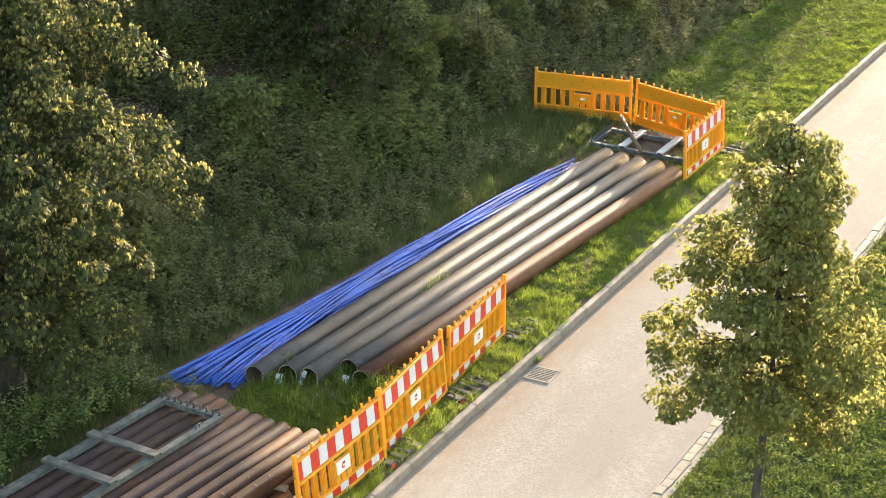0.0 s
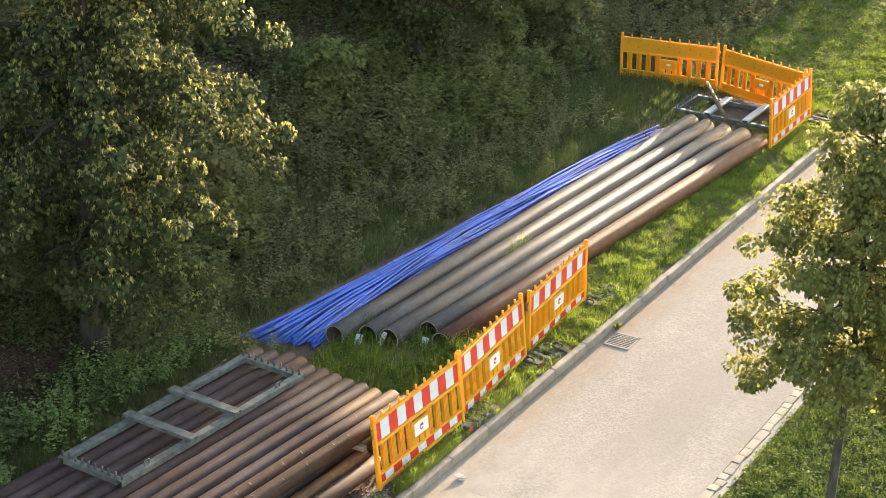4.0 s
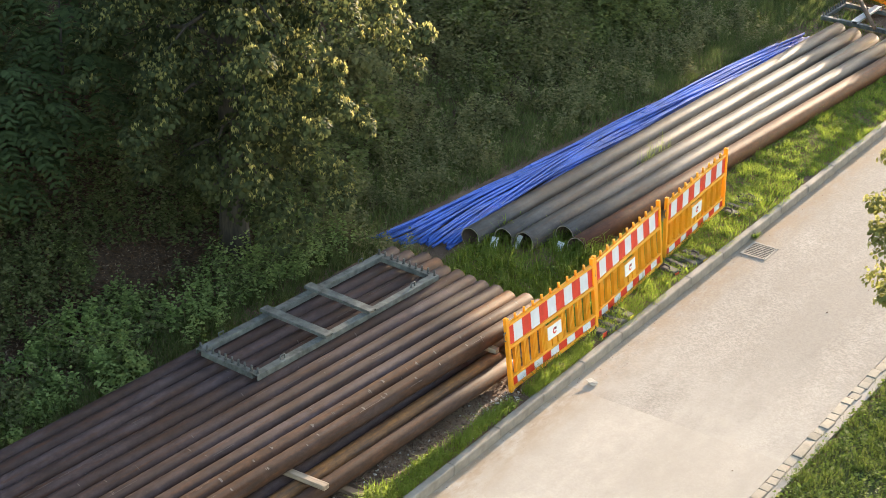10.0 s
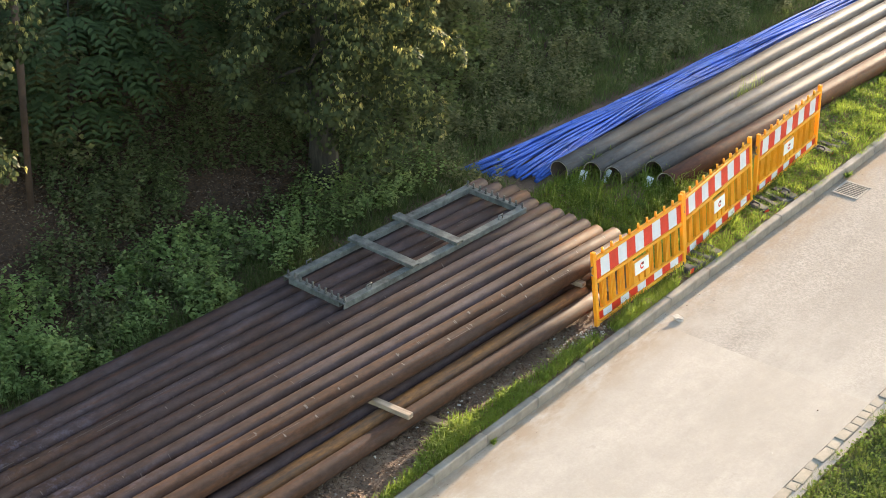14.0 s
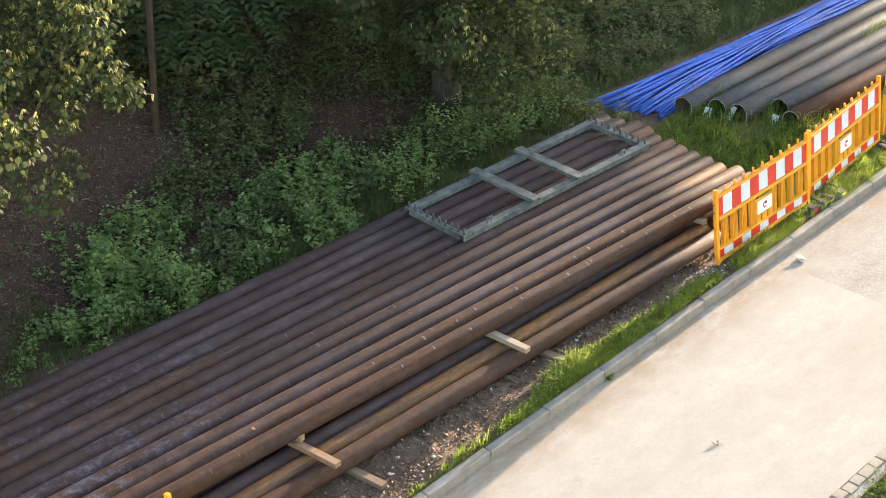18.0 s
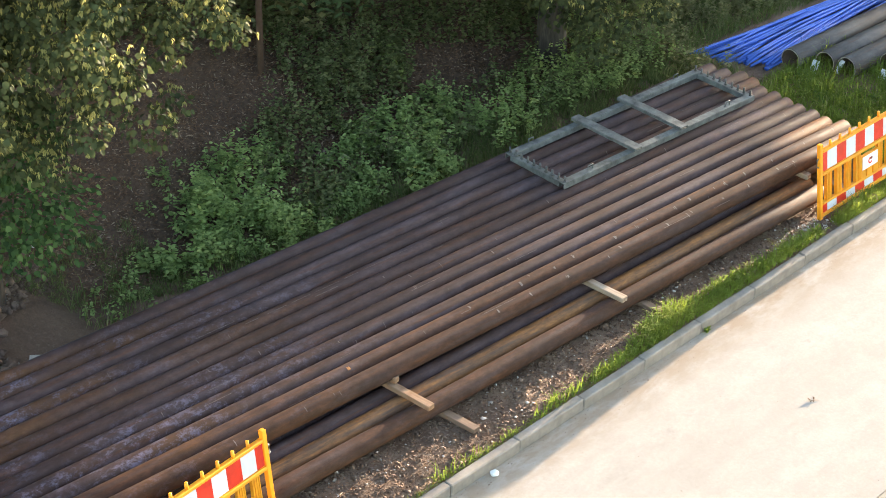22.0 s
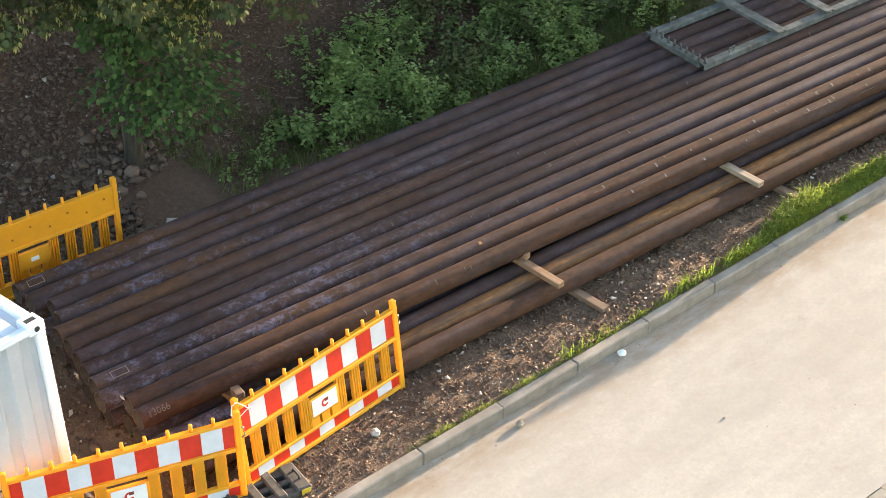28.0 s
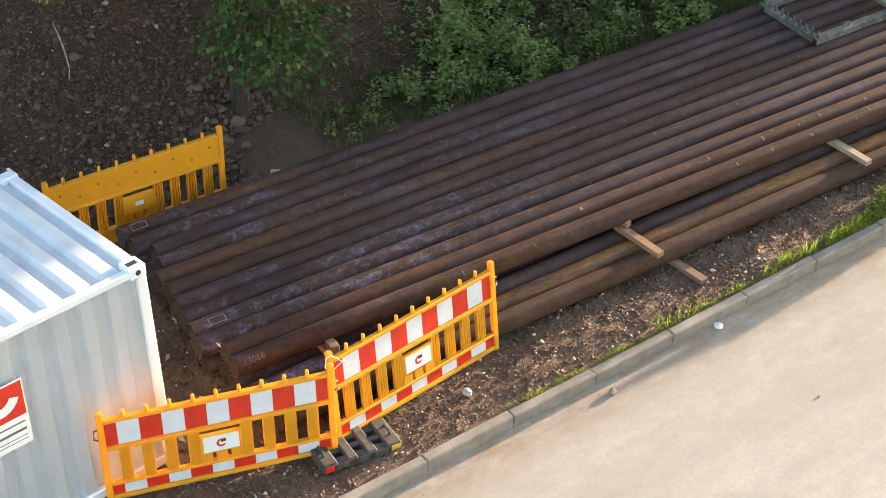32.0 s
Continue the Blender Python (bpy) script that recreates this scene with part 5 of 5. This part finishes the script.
x, y = clumped(-22.0, -15.6, 21.0, 36.0, 2600, -0.12, 0.9, 4.0)
h = herbs(x, y, RNG.uniform(0.15, 0.7, len(x)), 0.07)
x, y, top = thickets(-20.5, -15.6, 21.0, 36.0, 42, 130)
h += herbs(x, y, top, 0.085, False, 8)
x, y = clumped(-15.9, -13.0, 19.0, 36.0, 4800, -0.05, 1.3, 6.0)
h += herbs(x, y, 0.1 + 0.6 * RNG.uniform(0, 1, len(x)) ** 2, 0.07)
x, y = clumped(-24.0, -13.4, 35.5, 52.0, 10000, -0.6, 0.6, 9.0)
h += herbs(x, y, RNG.uniform(0.15, 0.8, len(x)) * np.clip((-12.6 - x) / 2.5, 0.25, 1), 0.085)
x, y, top = thickets(-20.5, -15.3, 20.0, 36.0, 34, 120)
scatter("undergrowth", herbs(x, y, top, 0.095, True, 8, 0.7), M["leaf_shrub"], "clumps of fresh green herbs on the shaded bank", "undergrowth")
scatter("undergrowth", h, M["leaf_hazy"], "herbs and weeds covering the bank, haze put into their grey-green", "undergrowth")


def crown_leaves(centres, radii, n, size, droop, full=False):
    """Leaves on the outside of many small clumps, hanging outwards and down."""
    c = RNG.integers(0, len(centres), n)
    d = unit(RNG.normal(0, 1, (n, 3)))
    r = radii[c] * RNG.uniform(0.35, 1.0, n) ** 0.5
    at = centres[c] + d * r[:, None] * [1, 1, 0.75]
    way = unit(d * [1, 1, 0.4] + RNG.normal(0, 0.35, (n, 3)) + [0, 0, -droop])
    up = unit(d + RNG.normal(0, 0.5, (n, 3)) + [0, 0, 0.6])
    s = size * RNG.uniform(0.65, 1.25, n)
    return leaves(at, way, up, s, s * 0.88, 0.12, full), at, d


def tree(name, label, base, height, spread, low, leaf_n, leaf, mats, trunk_r, lean=(0, 0), seed=1, boughs=26, bracts=0.0, clump=0.42, shape=None, droop=1.0, gap=0.62, flat=0.3, bare_side=None):
    """A tree: tapered trunk, limbs, a crown of leaf clumps along drooping boughs, and pale bracts."""
    r = random.Random(seed)
    zb = float(bank(*base))
    top = group_of(name, label, "shrub" if name == "shrub" else "tree", pose(*base, zb))
    tp = [(lean[0] * f * height + 0.04 * math.sin(5 * f + seed), lean[1] * f * height + 0.04 * math.cos(4 * f + seed), height * f * 0.93 - 0.1) for f in np.linspace(0, 1, 9)]
    tr = [trunk_r * (1.25 - 0.25 * min(1, 8 * f)) * (1 - 0.86 * f) for f in np.linspace(0, 1, 9)]
    part("trunk", swept(bmesh.new(), tp, tr, 12), M["bark"], top)
    centres, radii = [], []
    for b in range(boughs):
        f = low + (1 - low) * ((b + 0.5) / boughs)
        a = b * 2.39996 + r.uniform(-0.3, 0.3)
        prof = shape(f) if shape else math.sin(math.pi * min(1.0, 0.22 + 0.78 * (1 - (f - low) / (1 - low)))) ** 0.7
        reach = spread * prof * r.uniform(0.72, 1.0)
        h0 = height * f * 0.93
        j = f * 8
        q = tp[min(8, int(j))]
        start = Vector((q[0], q[1], h0 - 0.1))
        sag = (0.25 * reach + 0.1) * droop
        pts = []
        for u in np.linspace(0, 1, 6):
            pts.append(start + Vector((math.cos(a) * reach * u, math.sin(a) * reach * u, 0.55 * reach * u * (1 - u) - sag * u * u + 0.1 * r.uniform(-1, 1) * u)))
        part("limb", swept(bmesh.new(), pts[:4], [max(0.006, trunk_r * 0.25 * (1 - 0.85 * u)) for u in (0, 0.33, 0.66, 1.0)], 6), M["bark"], top)
        m = max(3, int(reach / (clump * gap)))
        for i in range(m):
            u = 0.18 + 0.82 * (i + r.random()) / m
            k = min(4, int(u * 5))
            p = pts[k].lerp(pts[k + 1], u * 5 - k) + Vector((r.gauss(0, clump * 0.45), r.gauss(0, clump * 0.45), r.gauss(0, clump * flat) - 0.1))
            centres.append(p)
            radii.append(clump * r.uniform(0.55, 1.1) * (1.1 - 0.35 * u))
    centres, radii = np.array(centres), np.array(radii)
    if bare_side:
        keep = bare_side(*centres.T) > 0
        centres, radii = centres[keep], radii[keep]
    (v, f), at, d = crown_leaves(centres, radii, leaf_n, leaf, 0.9 if bracts else 0.6, bracts > 0)
    crown = new("crown", quick("crown", v, f, mats[0]))
    crown.parent = top
    if bracts:
        n = int(leaf_n * bracts)
        # pale bracts thin out on the bare side: their spread imitates sun and shade
        odds = np.clip((bare_side(*at.T) - 0.5) / 1.6, 0.04, 1) if bare_side else np.ones(len(at))
        odds = odds * (d[:, 2] > -0.45)
        pick = RNG.choice(len(at), n, p=odds / odds.sum())
        root = at[pick] + d[pick] * 0.05
        lean = RNG.normal(0, 0.18, (n, 2))
        out = []
        for s in range(5):
            a = 6.283 * s / 5 + RNG.uniform(0, 1, n)
            w = unit(np.stack([lean[:, 0] + 0.42 * np.cos(a), lean[:, 1] + 0.42 * np.sin(a), -np.ones(n)], 1))
            out.append(leaves(root + RNG.normal(0, 0.008, (n, 3)), w, np.stack([np.cos(a), np.sin(a), 0.3 * np.ones(n)], 1), 0.066 * RNG.uniform(0.6, 1.15, n), 0.022))
        nn, vv, ff = 0, [], []
        for a, b in out:
            vv.append(a)
            ff.append(b + nn)
            nn += len(a)
        ob = new("blossom", quick("blossom", np.concatenate(vv), np.concatenate(ff), mats[1]))
        ob.parent = top
        tagged(ob, "pale hanging blossom bracts")
    return top


LIND = (M["leaf_linden"], M["bract"])
tree("linden_tree", "young linden tree with backlit leaves on the lawn", (-4.35, 17.0), 6.9, 1.5, 0.50, 36000, 0.051, (M["leaf_young"], M["bract"]), 0.07, (-0.022, 0.0), 4, 52, 0.05, 0.24, lambda f: np.interp(f, (0.5, 0.57, 0.7, 0.8, 0.86, 0.93, 1.0), (0.62, 1.0, 0.92, 0.80, 0.44, 0.36, 0.14)), 0.45, 0.70)
tree("linden_tree", "old linden tree with low hanging boughs and pale blossom", (-15.2, 18.0), 8.5, 2.9, 0.12, 54000, 0.068, LIND, 0.20, (0.0, 0.0), 8, 62, 0.13, 0.36, lambda f: np.interp(f, (0.12, 0.25, 0.4, 0.6, 0.8, 1.0), (0.42, 0.62, 0.95, 1.0, 0.75, 0.2)), 1.0, 0.72, 0.16, lambda x, y, z: 0.764 * x + 0.644 * y + 0.45 + 1.2 * (z - 1.3))
tree("linden_tree", "linden tree in blossom hanging over the rubble bank", (-15.15, 8.78), 8.0, 3.9, 0.30, 78000, 0.066, LIND, 0.095, (-0.06, -0.02), 5, 84, 0.13, 0.38, None, 1.0, 0.72, 0.16)
tree("linden_tree", "shaded linden tree behind the blue conduits", (-17.1, 30.2), 6.2, 2.5, 0.14, 26000, 0.085, LIND, 0.16, (0.0, 0.0), 15, 40, 0.045, 0.40, None, 1.0, 0.75, 0.18)
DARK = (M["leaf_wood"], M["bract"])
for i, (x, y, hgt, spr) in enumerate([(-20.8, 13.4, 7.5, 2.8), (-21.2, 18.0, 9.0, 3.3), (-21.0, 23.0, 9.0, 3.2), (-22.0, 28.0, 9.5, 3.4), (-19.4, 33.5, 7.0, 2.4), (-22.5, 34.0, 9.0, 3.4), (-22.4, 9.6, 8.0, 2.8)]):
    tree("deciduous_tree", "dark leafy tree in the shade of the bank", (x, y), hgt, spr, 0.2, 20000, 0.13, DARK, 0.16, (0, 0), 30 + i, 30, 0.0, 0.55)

# the last two, past y 50, are unseen; added to shade the far grass
for i, (x, y, hgt, spr) in enumerate([(-16.4, 22.3, 1.3, 0.8), (-17.0, 26.6, 1.6, 0.9), (-16.6, 32.6, 2.0, 1.0), (-16.0, 34.4, 1.8, 0.9), (-17.9, 33.6, 2.4, 1.1), (-16.9, 37.0, 2.2, 1.1), (-17.6, 15.0, 1.6, 0.9), (-18.4, 12.2, 1.6, 1.0), (-16.9, 20.3, 1.2, 0.8), (-15.6, 38.6, 1.6, 1.0), (-15.2, 41.0, 1.5, 1.0), (-14.3, 50.5, 2.4, 1.3), (-13.2, 52.0, 2.2, 0.9)]):
    tree("shrub", "leafy green shrub among the undergrowth of the bank", (x, y), hgt, spr, 0.1, 4200, 0.085, (M["leaf_shrub"] if i % 3 else M["leaf_hazy"], M["bract"]), 0.03, (0, 0), 90 + i, 16, 0.0, 0.26, lambda f: 0.7 + 0.5 * math.sin(9 * f), 0.3, 0.8)


def ash(base, height, seed):
    """A young ash: a thin stem with arching fronds of paired leaflets."""
    r = random.Random(seed)
    top = group_of("ash_sapling", "dark young ash with arching feathered fronds on the bank", "tree", pose(*base, float(bank(*base))))
    part("trunk", swept(bmesh.new(), [(0, 0, -0.1), (0.05, 0, height * 0.5), (0.02, 0.06, height)], [0.035, 0.026, 0.008], 7), M["bark"], top)
    at, way, up = [], [], []
    for k in range(46):
        f = 0.25 + 0.75 * (k + 0.5) / 46
        a = 2.39996 * k
        out = Vector((math.cos(a), math.sin(a), 0))
        side = Vector((-math.sin(a), math.cos(a), 0))
        bough = (0.25 + 1.1 * math.sin(math.pi * min(1, 0.25 + 0.75 * (1 - f)))) * r.uniform(0.5, 1.0)
        start = Vector((0.03, 0.03, height * f)) + out * bough * 0.75 + Vector((0, 0, 0.15))
        for q in range(3):
            o = (out + side * (q - 1) * 0.7).normalized()
            s2 = Vector((-o.y, o.x, 0))
            long = r.uniform(0.38, 0.6)
            for u in np.linspace(0.12, 1, 8):
                p = start + o * long * u + Vector((0, 0, 0.18 * u - 0.42 * u * u))
                for sg in (-1, 1):
                    at.append(p)
                    way.append(s2 * sg + o * 0.55 + Vector((0, 0, -0.35)))
                    up.append(Vector((0, 0, 1)) + o * 0.3)
    v, f = leaves(np.array(at), np.array(way), np.array(up), 0.16 * RNG.uniform(0.75, 1.1, len(at)), 0.058, 0.1, True)
    crown = new("crown", quick("crown", v, f, M["leaf_frond"]))
    crown.parent = top


ash((-17.3, 16.9), 2.9, 3)
ash((-17.9, 17.9), 3.6, 4)
ash((-17.2, 15.2), 2.2, 6)

# unseen trees farther along the bank, added and sized to shade verge and pipes
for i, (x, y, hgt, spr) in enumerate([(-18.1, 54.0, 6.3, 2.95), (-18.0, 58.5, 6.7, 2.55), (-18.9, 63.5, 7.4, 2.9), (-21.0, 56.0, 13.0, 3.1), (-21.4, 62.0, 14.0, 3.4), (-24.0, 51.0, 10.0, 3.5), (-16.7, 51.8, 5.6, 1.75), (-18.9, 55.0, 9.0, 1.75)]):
    tree("deciduous_tree", "unseen leafy tree added beyond the barriers to cast shade", (x, y), hgt, spr, (0.6 if i in (2, 6) else 0.22), {2: 9000, 6: 6000}.get(i, 16000), 0.17, DARK, 0.17, (0, 0), 60 + i, 34, 0.0, 0.75, (lambda f: np.interp(f, (0.2, 0.4, 0.62, 0.72, 0.82, 1.0), (0.9, 1.0, 0.97, 0.75, 0.45, 0.15))) if i < 2 else None)

# unseen as well; its thin flat crown is shaped to shade the pipe tips
tree("deciduous_tree", "unseen flat-topped tree added to shade the far pipe ends", (-14.4, 50.6), 5.50, 1.05, 0.82, 7500, 0.09, DARK, 0.06, (0, 0), 77, 26, 0.0, 0.28, lambda f: 1.0, 0.2)

# ---- the thin post on the bank ----
bm = bmesh.new()
swept(bm, [(0, 0, -0.3), (0.0, 0.02, 2.0), (-0.06, 0.04, 4.8)], [0.055, 0.05, 0.042], 8)
ob = solid("wooden_post", bm, mat_plain("brown_post", (0.085, 0.05, 0.034), 0.8, 0, 0.4, 5, 0.4), "tall thin brown post on the bank", "post")
ob.matrix_world = pose(-16.6, 13.88, float(bank(-16.6, 13.88)))


# ---- gravel, clods and leaf litter ----
def chips(x, y, z, size, material, name, label, category):
    """Small angular stones: squashed octahedra."""
    n = len(x)
    c = np.stack([x, y, z], 1)
    axes = np.array([[1, 0, 0], [-1, 0, 0], [0, 1, 0], [0, -1, 0], [0, 0, 1], [0, 0, -1]], float)
    a = RNG.uniform(0, 6.283, n)
    sx, sy, sz = (size * RNG.uniform(0.6, 1.3, n) for _ in range(3))
    v = np.zeros((n, 6, 3))
    for k in range(6):
        p = axes[k] * (1 + RNG.uniform(-0.25, 0.25, (n, 1))) + RNG.normal(0, 0.22, (n, 3))
        q = np.stack([p[:, 0] * sx, p[:, 1] * sy, p[:, 2] * sz * 0.7], 1)
        v[:, k] = c + np.stack([q[:, 0] * np.cos(a) - q[:, 1] * np.sin(a), q[:, 0] * np.sin(a) + q[:, 1] * np.cos(a), q[:, 2]], 1)
    t = np.array([[0, 2, 4], [2, 1, 4], [1, 3, 4], [3, 0, 4], [2, 0, 5], [1, 2, 5], [3, 1, 5], [0, 3, 5]])
    f = (6 * np.arange(n)[:, None, None] + t[None]).reshape(-1, 3)
    ob = new(name, quick(name, v.reshape(-1, 3), f, material))
    return tagged(ob, label, category, kind="stuff")


def spots(x0, x1, y0, y1, n, thin=-1.0, scale=1.0, seed=0.0):
    x, y = RNG.uniform(x0, x1, n), RNG.uniform(y0, y1, n)
    k = lumps(x, y, scale, seed) > thin
    x, y = x[k], y[k]
    return x, y, bank(x, y) + relief(x, y)


x, y, z = spots(-10.9, -9.82, 4.0, 17.5, 8000)
chips(x, y, z + 0.01, RNG.gamma(1.5, 0.005, len(x)) + 0.004, M["pebble"], "gravel", "pebbles and grit in the earth by the kerb", "gravel")
x, y, z = spots(-10.75, -9.86, 4.0, 17.0, 1500, -0.1, 1.7, 6.0)
chips(x, y, z + 0.004, RNG.gamma(2.0, 0.007, len(x)) + 0.006, M["dirt_clod"], "clods", "crumbling brown clods of earth behind the kerb", "clods")
x, y, z = spots(-14.5, -11.0, 4.6, 7.5, 2500)
chips(x, y, z + 0.01, RNG.gamma(2.0, 0.007, len(x)) + 0.005, M["pebble"], "gravel", "pebbles on the earth before the pipe ends", "gravel")
x, y, z = spots(-18.6, -14.35, 4.0, 9.6, 24000)
keep = ((x + 14.6) / 0.5) ** 2 + ((y - 9.05) / 0.75) ** 2 > 1 + 0.5 * lumps(x, y, 2.0, 3.0)
x, y, z = x[keep], y[keep], z[keep]
chips(x, y, z + 0.012, RNG.gamma(1.4, 0.0082, len(x)) + 0.007, M["clod"], "rubble", "dark clods and stones of the excavated bank", "rubble")
x, y, z = spots(-18.6, -14.6, 9.6, 20.0, 48000, -0.8, 0.9, 12.0)
n = len(x)
scatter("leaf_litter", [leaves(np.stack([x, y, z + 0.02], 1), RNG.normal(0, 1, (n, 3)) * [1, 1, 0.25], RNG.normal(0, 0.4, (n, 3)) + [0, 0, 1], RNG.uniform(0.025, 0.085, n), 0.018)], M["litter"], "dry leaves and chips on the bare bank", "leaf litter")
x, y, z = spots(-14.75, -14.1, 7.7, 8.45, 130)
chips(x, y, z + 0.02, RNG.gamma(2.0, 0.017, len(x)) + 0.015, M["clod"], "rubble", "larger clods at the foot of the bank", "rubble")
x, y, z = spots(-15.5, -14.95, 7.9, 9.1, 170)
chips(x, y, z + 0.02, RNG.gamma(2.2, 0.012, len(x)) + 0.014, M["clod"], "rubble", "heavy clods of dug earth round the foot of the tree", "rubble")
x, y, z = spots(-10.9, -9.86, 4.0, 17.0, 6500)
n = len(x)
scatter("leaf_litter", [leaves(np.stack([x, y, z + 0.015], 1), RNG.normal(0, 1, (n, 3)) * [1, 1, 0.2], RNG.normal(0, 0.4, (n, 3)) + [0, 0, 1], RNG.uniform(0.02, 0.09, n), 0.012)], M["litter"], "bark chips and straw on the earth by the kerb", "leaf litter")
x, y = RNG.uniform(-9.66, -6.75, 1300), RNG.uniform(3.0, 34.0, 1300)
x[:1050] = -9.66 + RNG.gamma(1.1, 0.08, 1050)
chips(x, y, np.full(1300, -0.045), RNG.gamma(1.2, 0.0020, 1300) + 0.0015, M["pebble"], "grit", "scattered grit and crumbs on the road", "grit")

for x, y, r in ((-15.08, 8.66, 0.10), (-14.92, 8.42, 0.075), (-15.22, 8.86, 0.08), (-14.78, 8.58, 0.06), (-15.02, 8.92, 0.055)):
    stone(x, y, float(bank(x, y)) + 0.03, r, M["clod"], "dark earthy boulder at the foot of the rubble bank")

# broad leaves climbing the foot of the tree by the rubble
n = 3000
ball = unit(RNG.normal(0, 1, (n, 3))) * RNG.uniform(0.55, 1.0, (n, 1)) ** 0.5
ball *= 1 + 0.28 * lumps(ball[:, 0] * 3 + ball[:, 2] * 2, ball[:, 1] * 3, 1.0, 4.0)[:, None]
at = ball * [0.62, 0.66, 0.52] * (1 + 0.45 * lumps(ball[:, 0] + ball[:, 1], ball[:, 2], 2.3, 9.0)[:, None]) + [-15.06, 8.92, 2.32]
low = RNG.uniform(0, 1, n) < 0.42
at[low] = at[low] * [1, 1, 0.66] + RNG.normal(0, 0.16, (int(low.sum()), 3)) + [0.02, 0.22, -0.15]
d = ball * [1, 1, 0.4] + RNG.normal(0, 0.3, (n, 3)) + [0, 0, -0.5]
scatter("climbing_shrub", [leaves(at, d, ball + RNG.normal(0, 0.3, (n, 3)) + [0.2, -0.2, 0.9], RNG.uniform(0.05, 0.095, n), RNG.uniform(0.04, 0.078, n), 0.15, True)], M["leaf_climb"], "broad green leaves climbing the foot of a tree", "shrub")

# a dry root sticking out of the rubble
bm = swept(bmesh.new(), [(-16.62, 7.30, 1.36), (-16.5, 7.28, 1.33), (-16.36, 7.27, 1.2), (-16.2, 7.24, 1.02), (-16.16, 7.2, 0.9)], [0.007, 0.01, 0.011, 0.009, 0.006], 6)
solid("root", bm, M["wood"], "thin dry pale root on the dark rubble bank", "root")


def weed(x, y, z, n, tall, label):
    """A small rosette of leaves grown in a joint."""
    a = RNG.uniform(0, 6.283, n)
    d = np.stack([np.cos(a), np.sin(a), RNG.uniform(0.3, 1.6, n)], 1)
    v, f = leaves(np.stack([np.full(n, x), np.full(n, y), np.full(n, z)], 1) + 0.012 * RNG.normal(0, 1, (n, 3)) * [1, 1, 0], d, np.broadcast_to([0.0, 0.0, 1.0], (n, 3)) + 0.2 * RNG.normal(0, 1, (n, 3)), tall * RNG.uniform(0.5, 1.2, n), 0.02, 0.2, True)
    tagged(new("weed", quick("weed", v, f, M["leaf_clover"])), label, "weed", "weeds by the kerb")


weed(-9.665, 14.42, -0.045, 26, 0.09, "small green weed grown at the foot of the kerb")
weed(-9.655, 23.42, -0.045, 40, 0.13, "green weed grown beside the gully grate")
weed(-9.90, 12.1, 0.08, 22, 0.10, "small weed in the stony earth by the kerb")
x, y, z = spots(-10.12, -9.86, 16.2, 17.3, 260)
chips(x, y, z + 0.02, RNG.gamma(1.5, 0.003, len(x)) + 0.004, M["pale_stone"], "gravel", "pale gravel crumbs in the grass behind the kerb", "gravel")
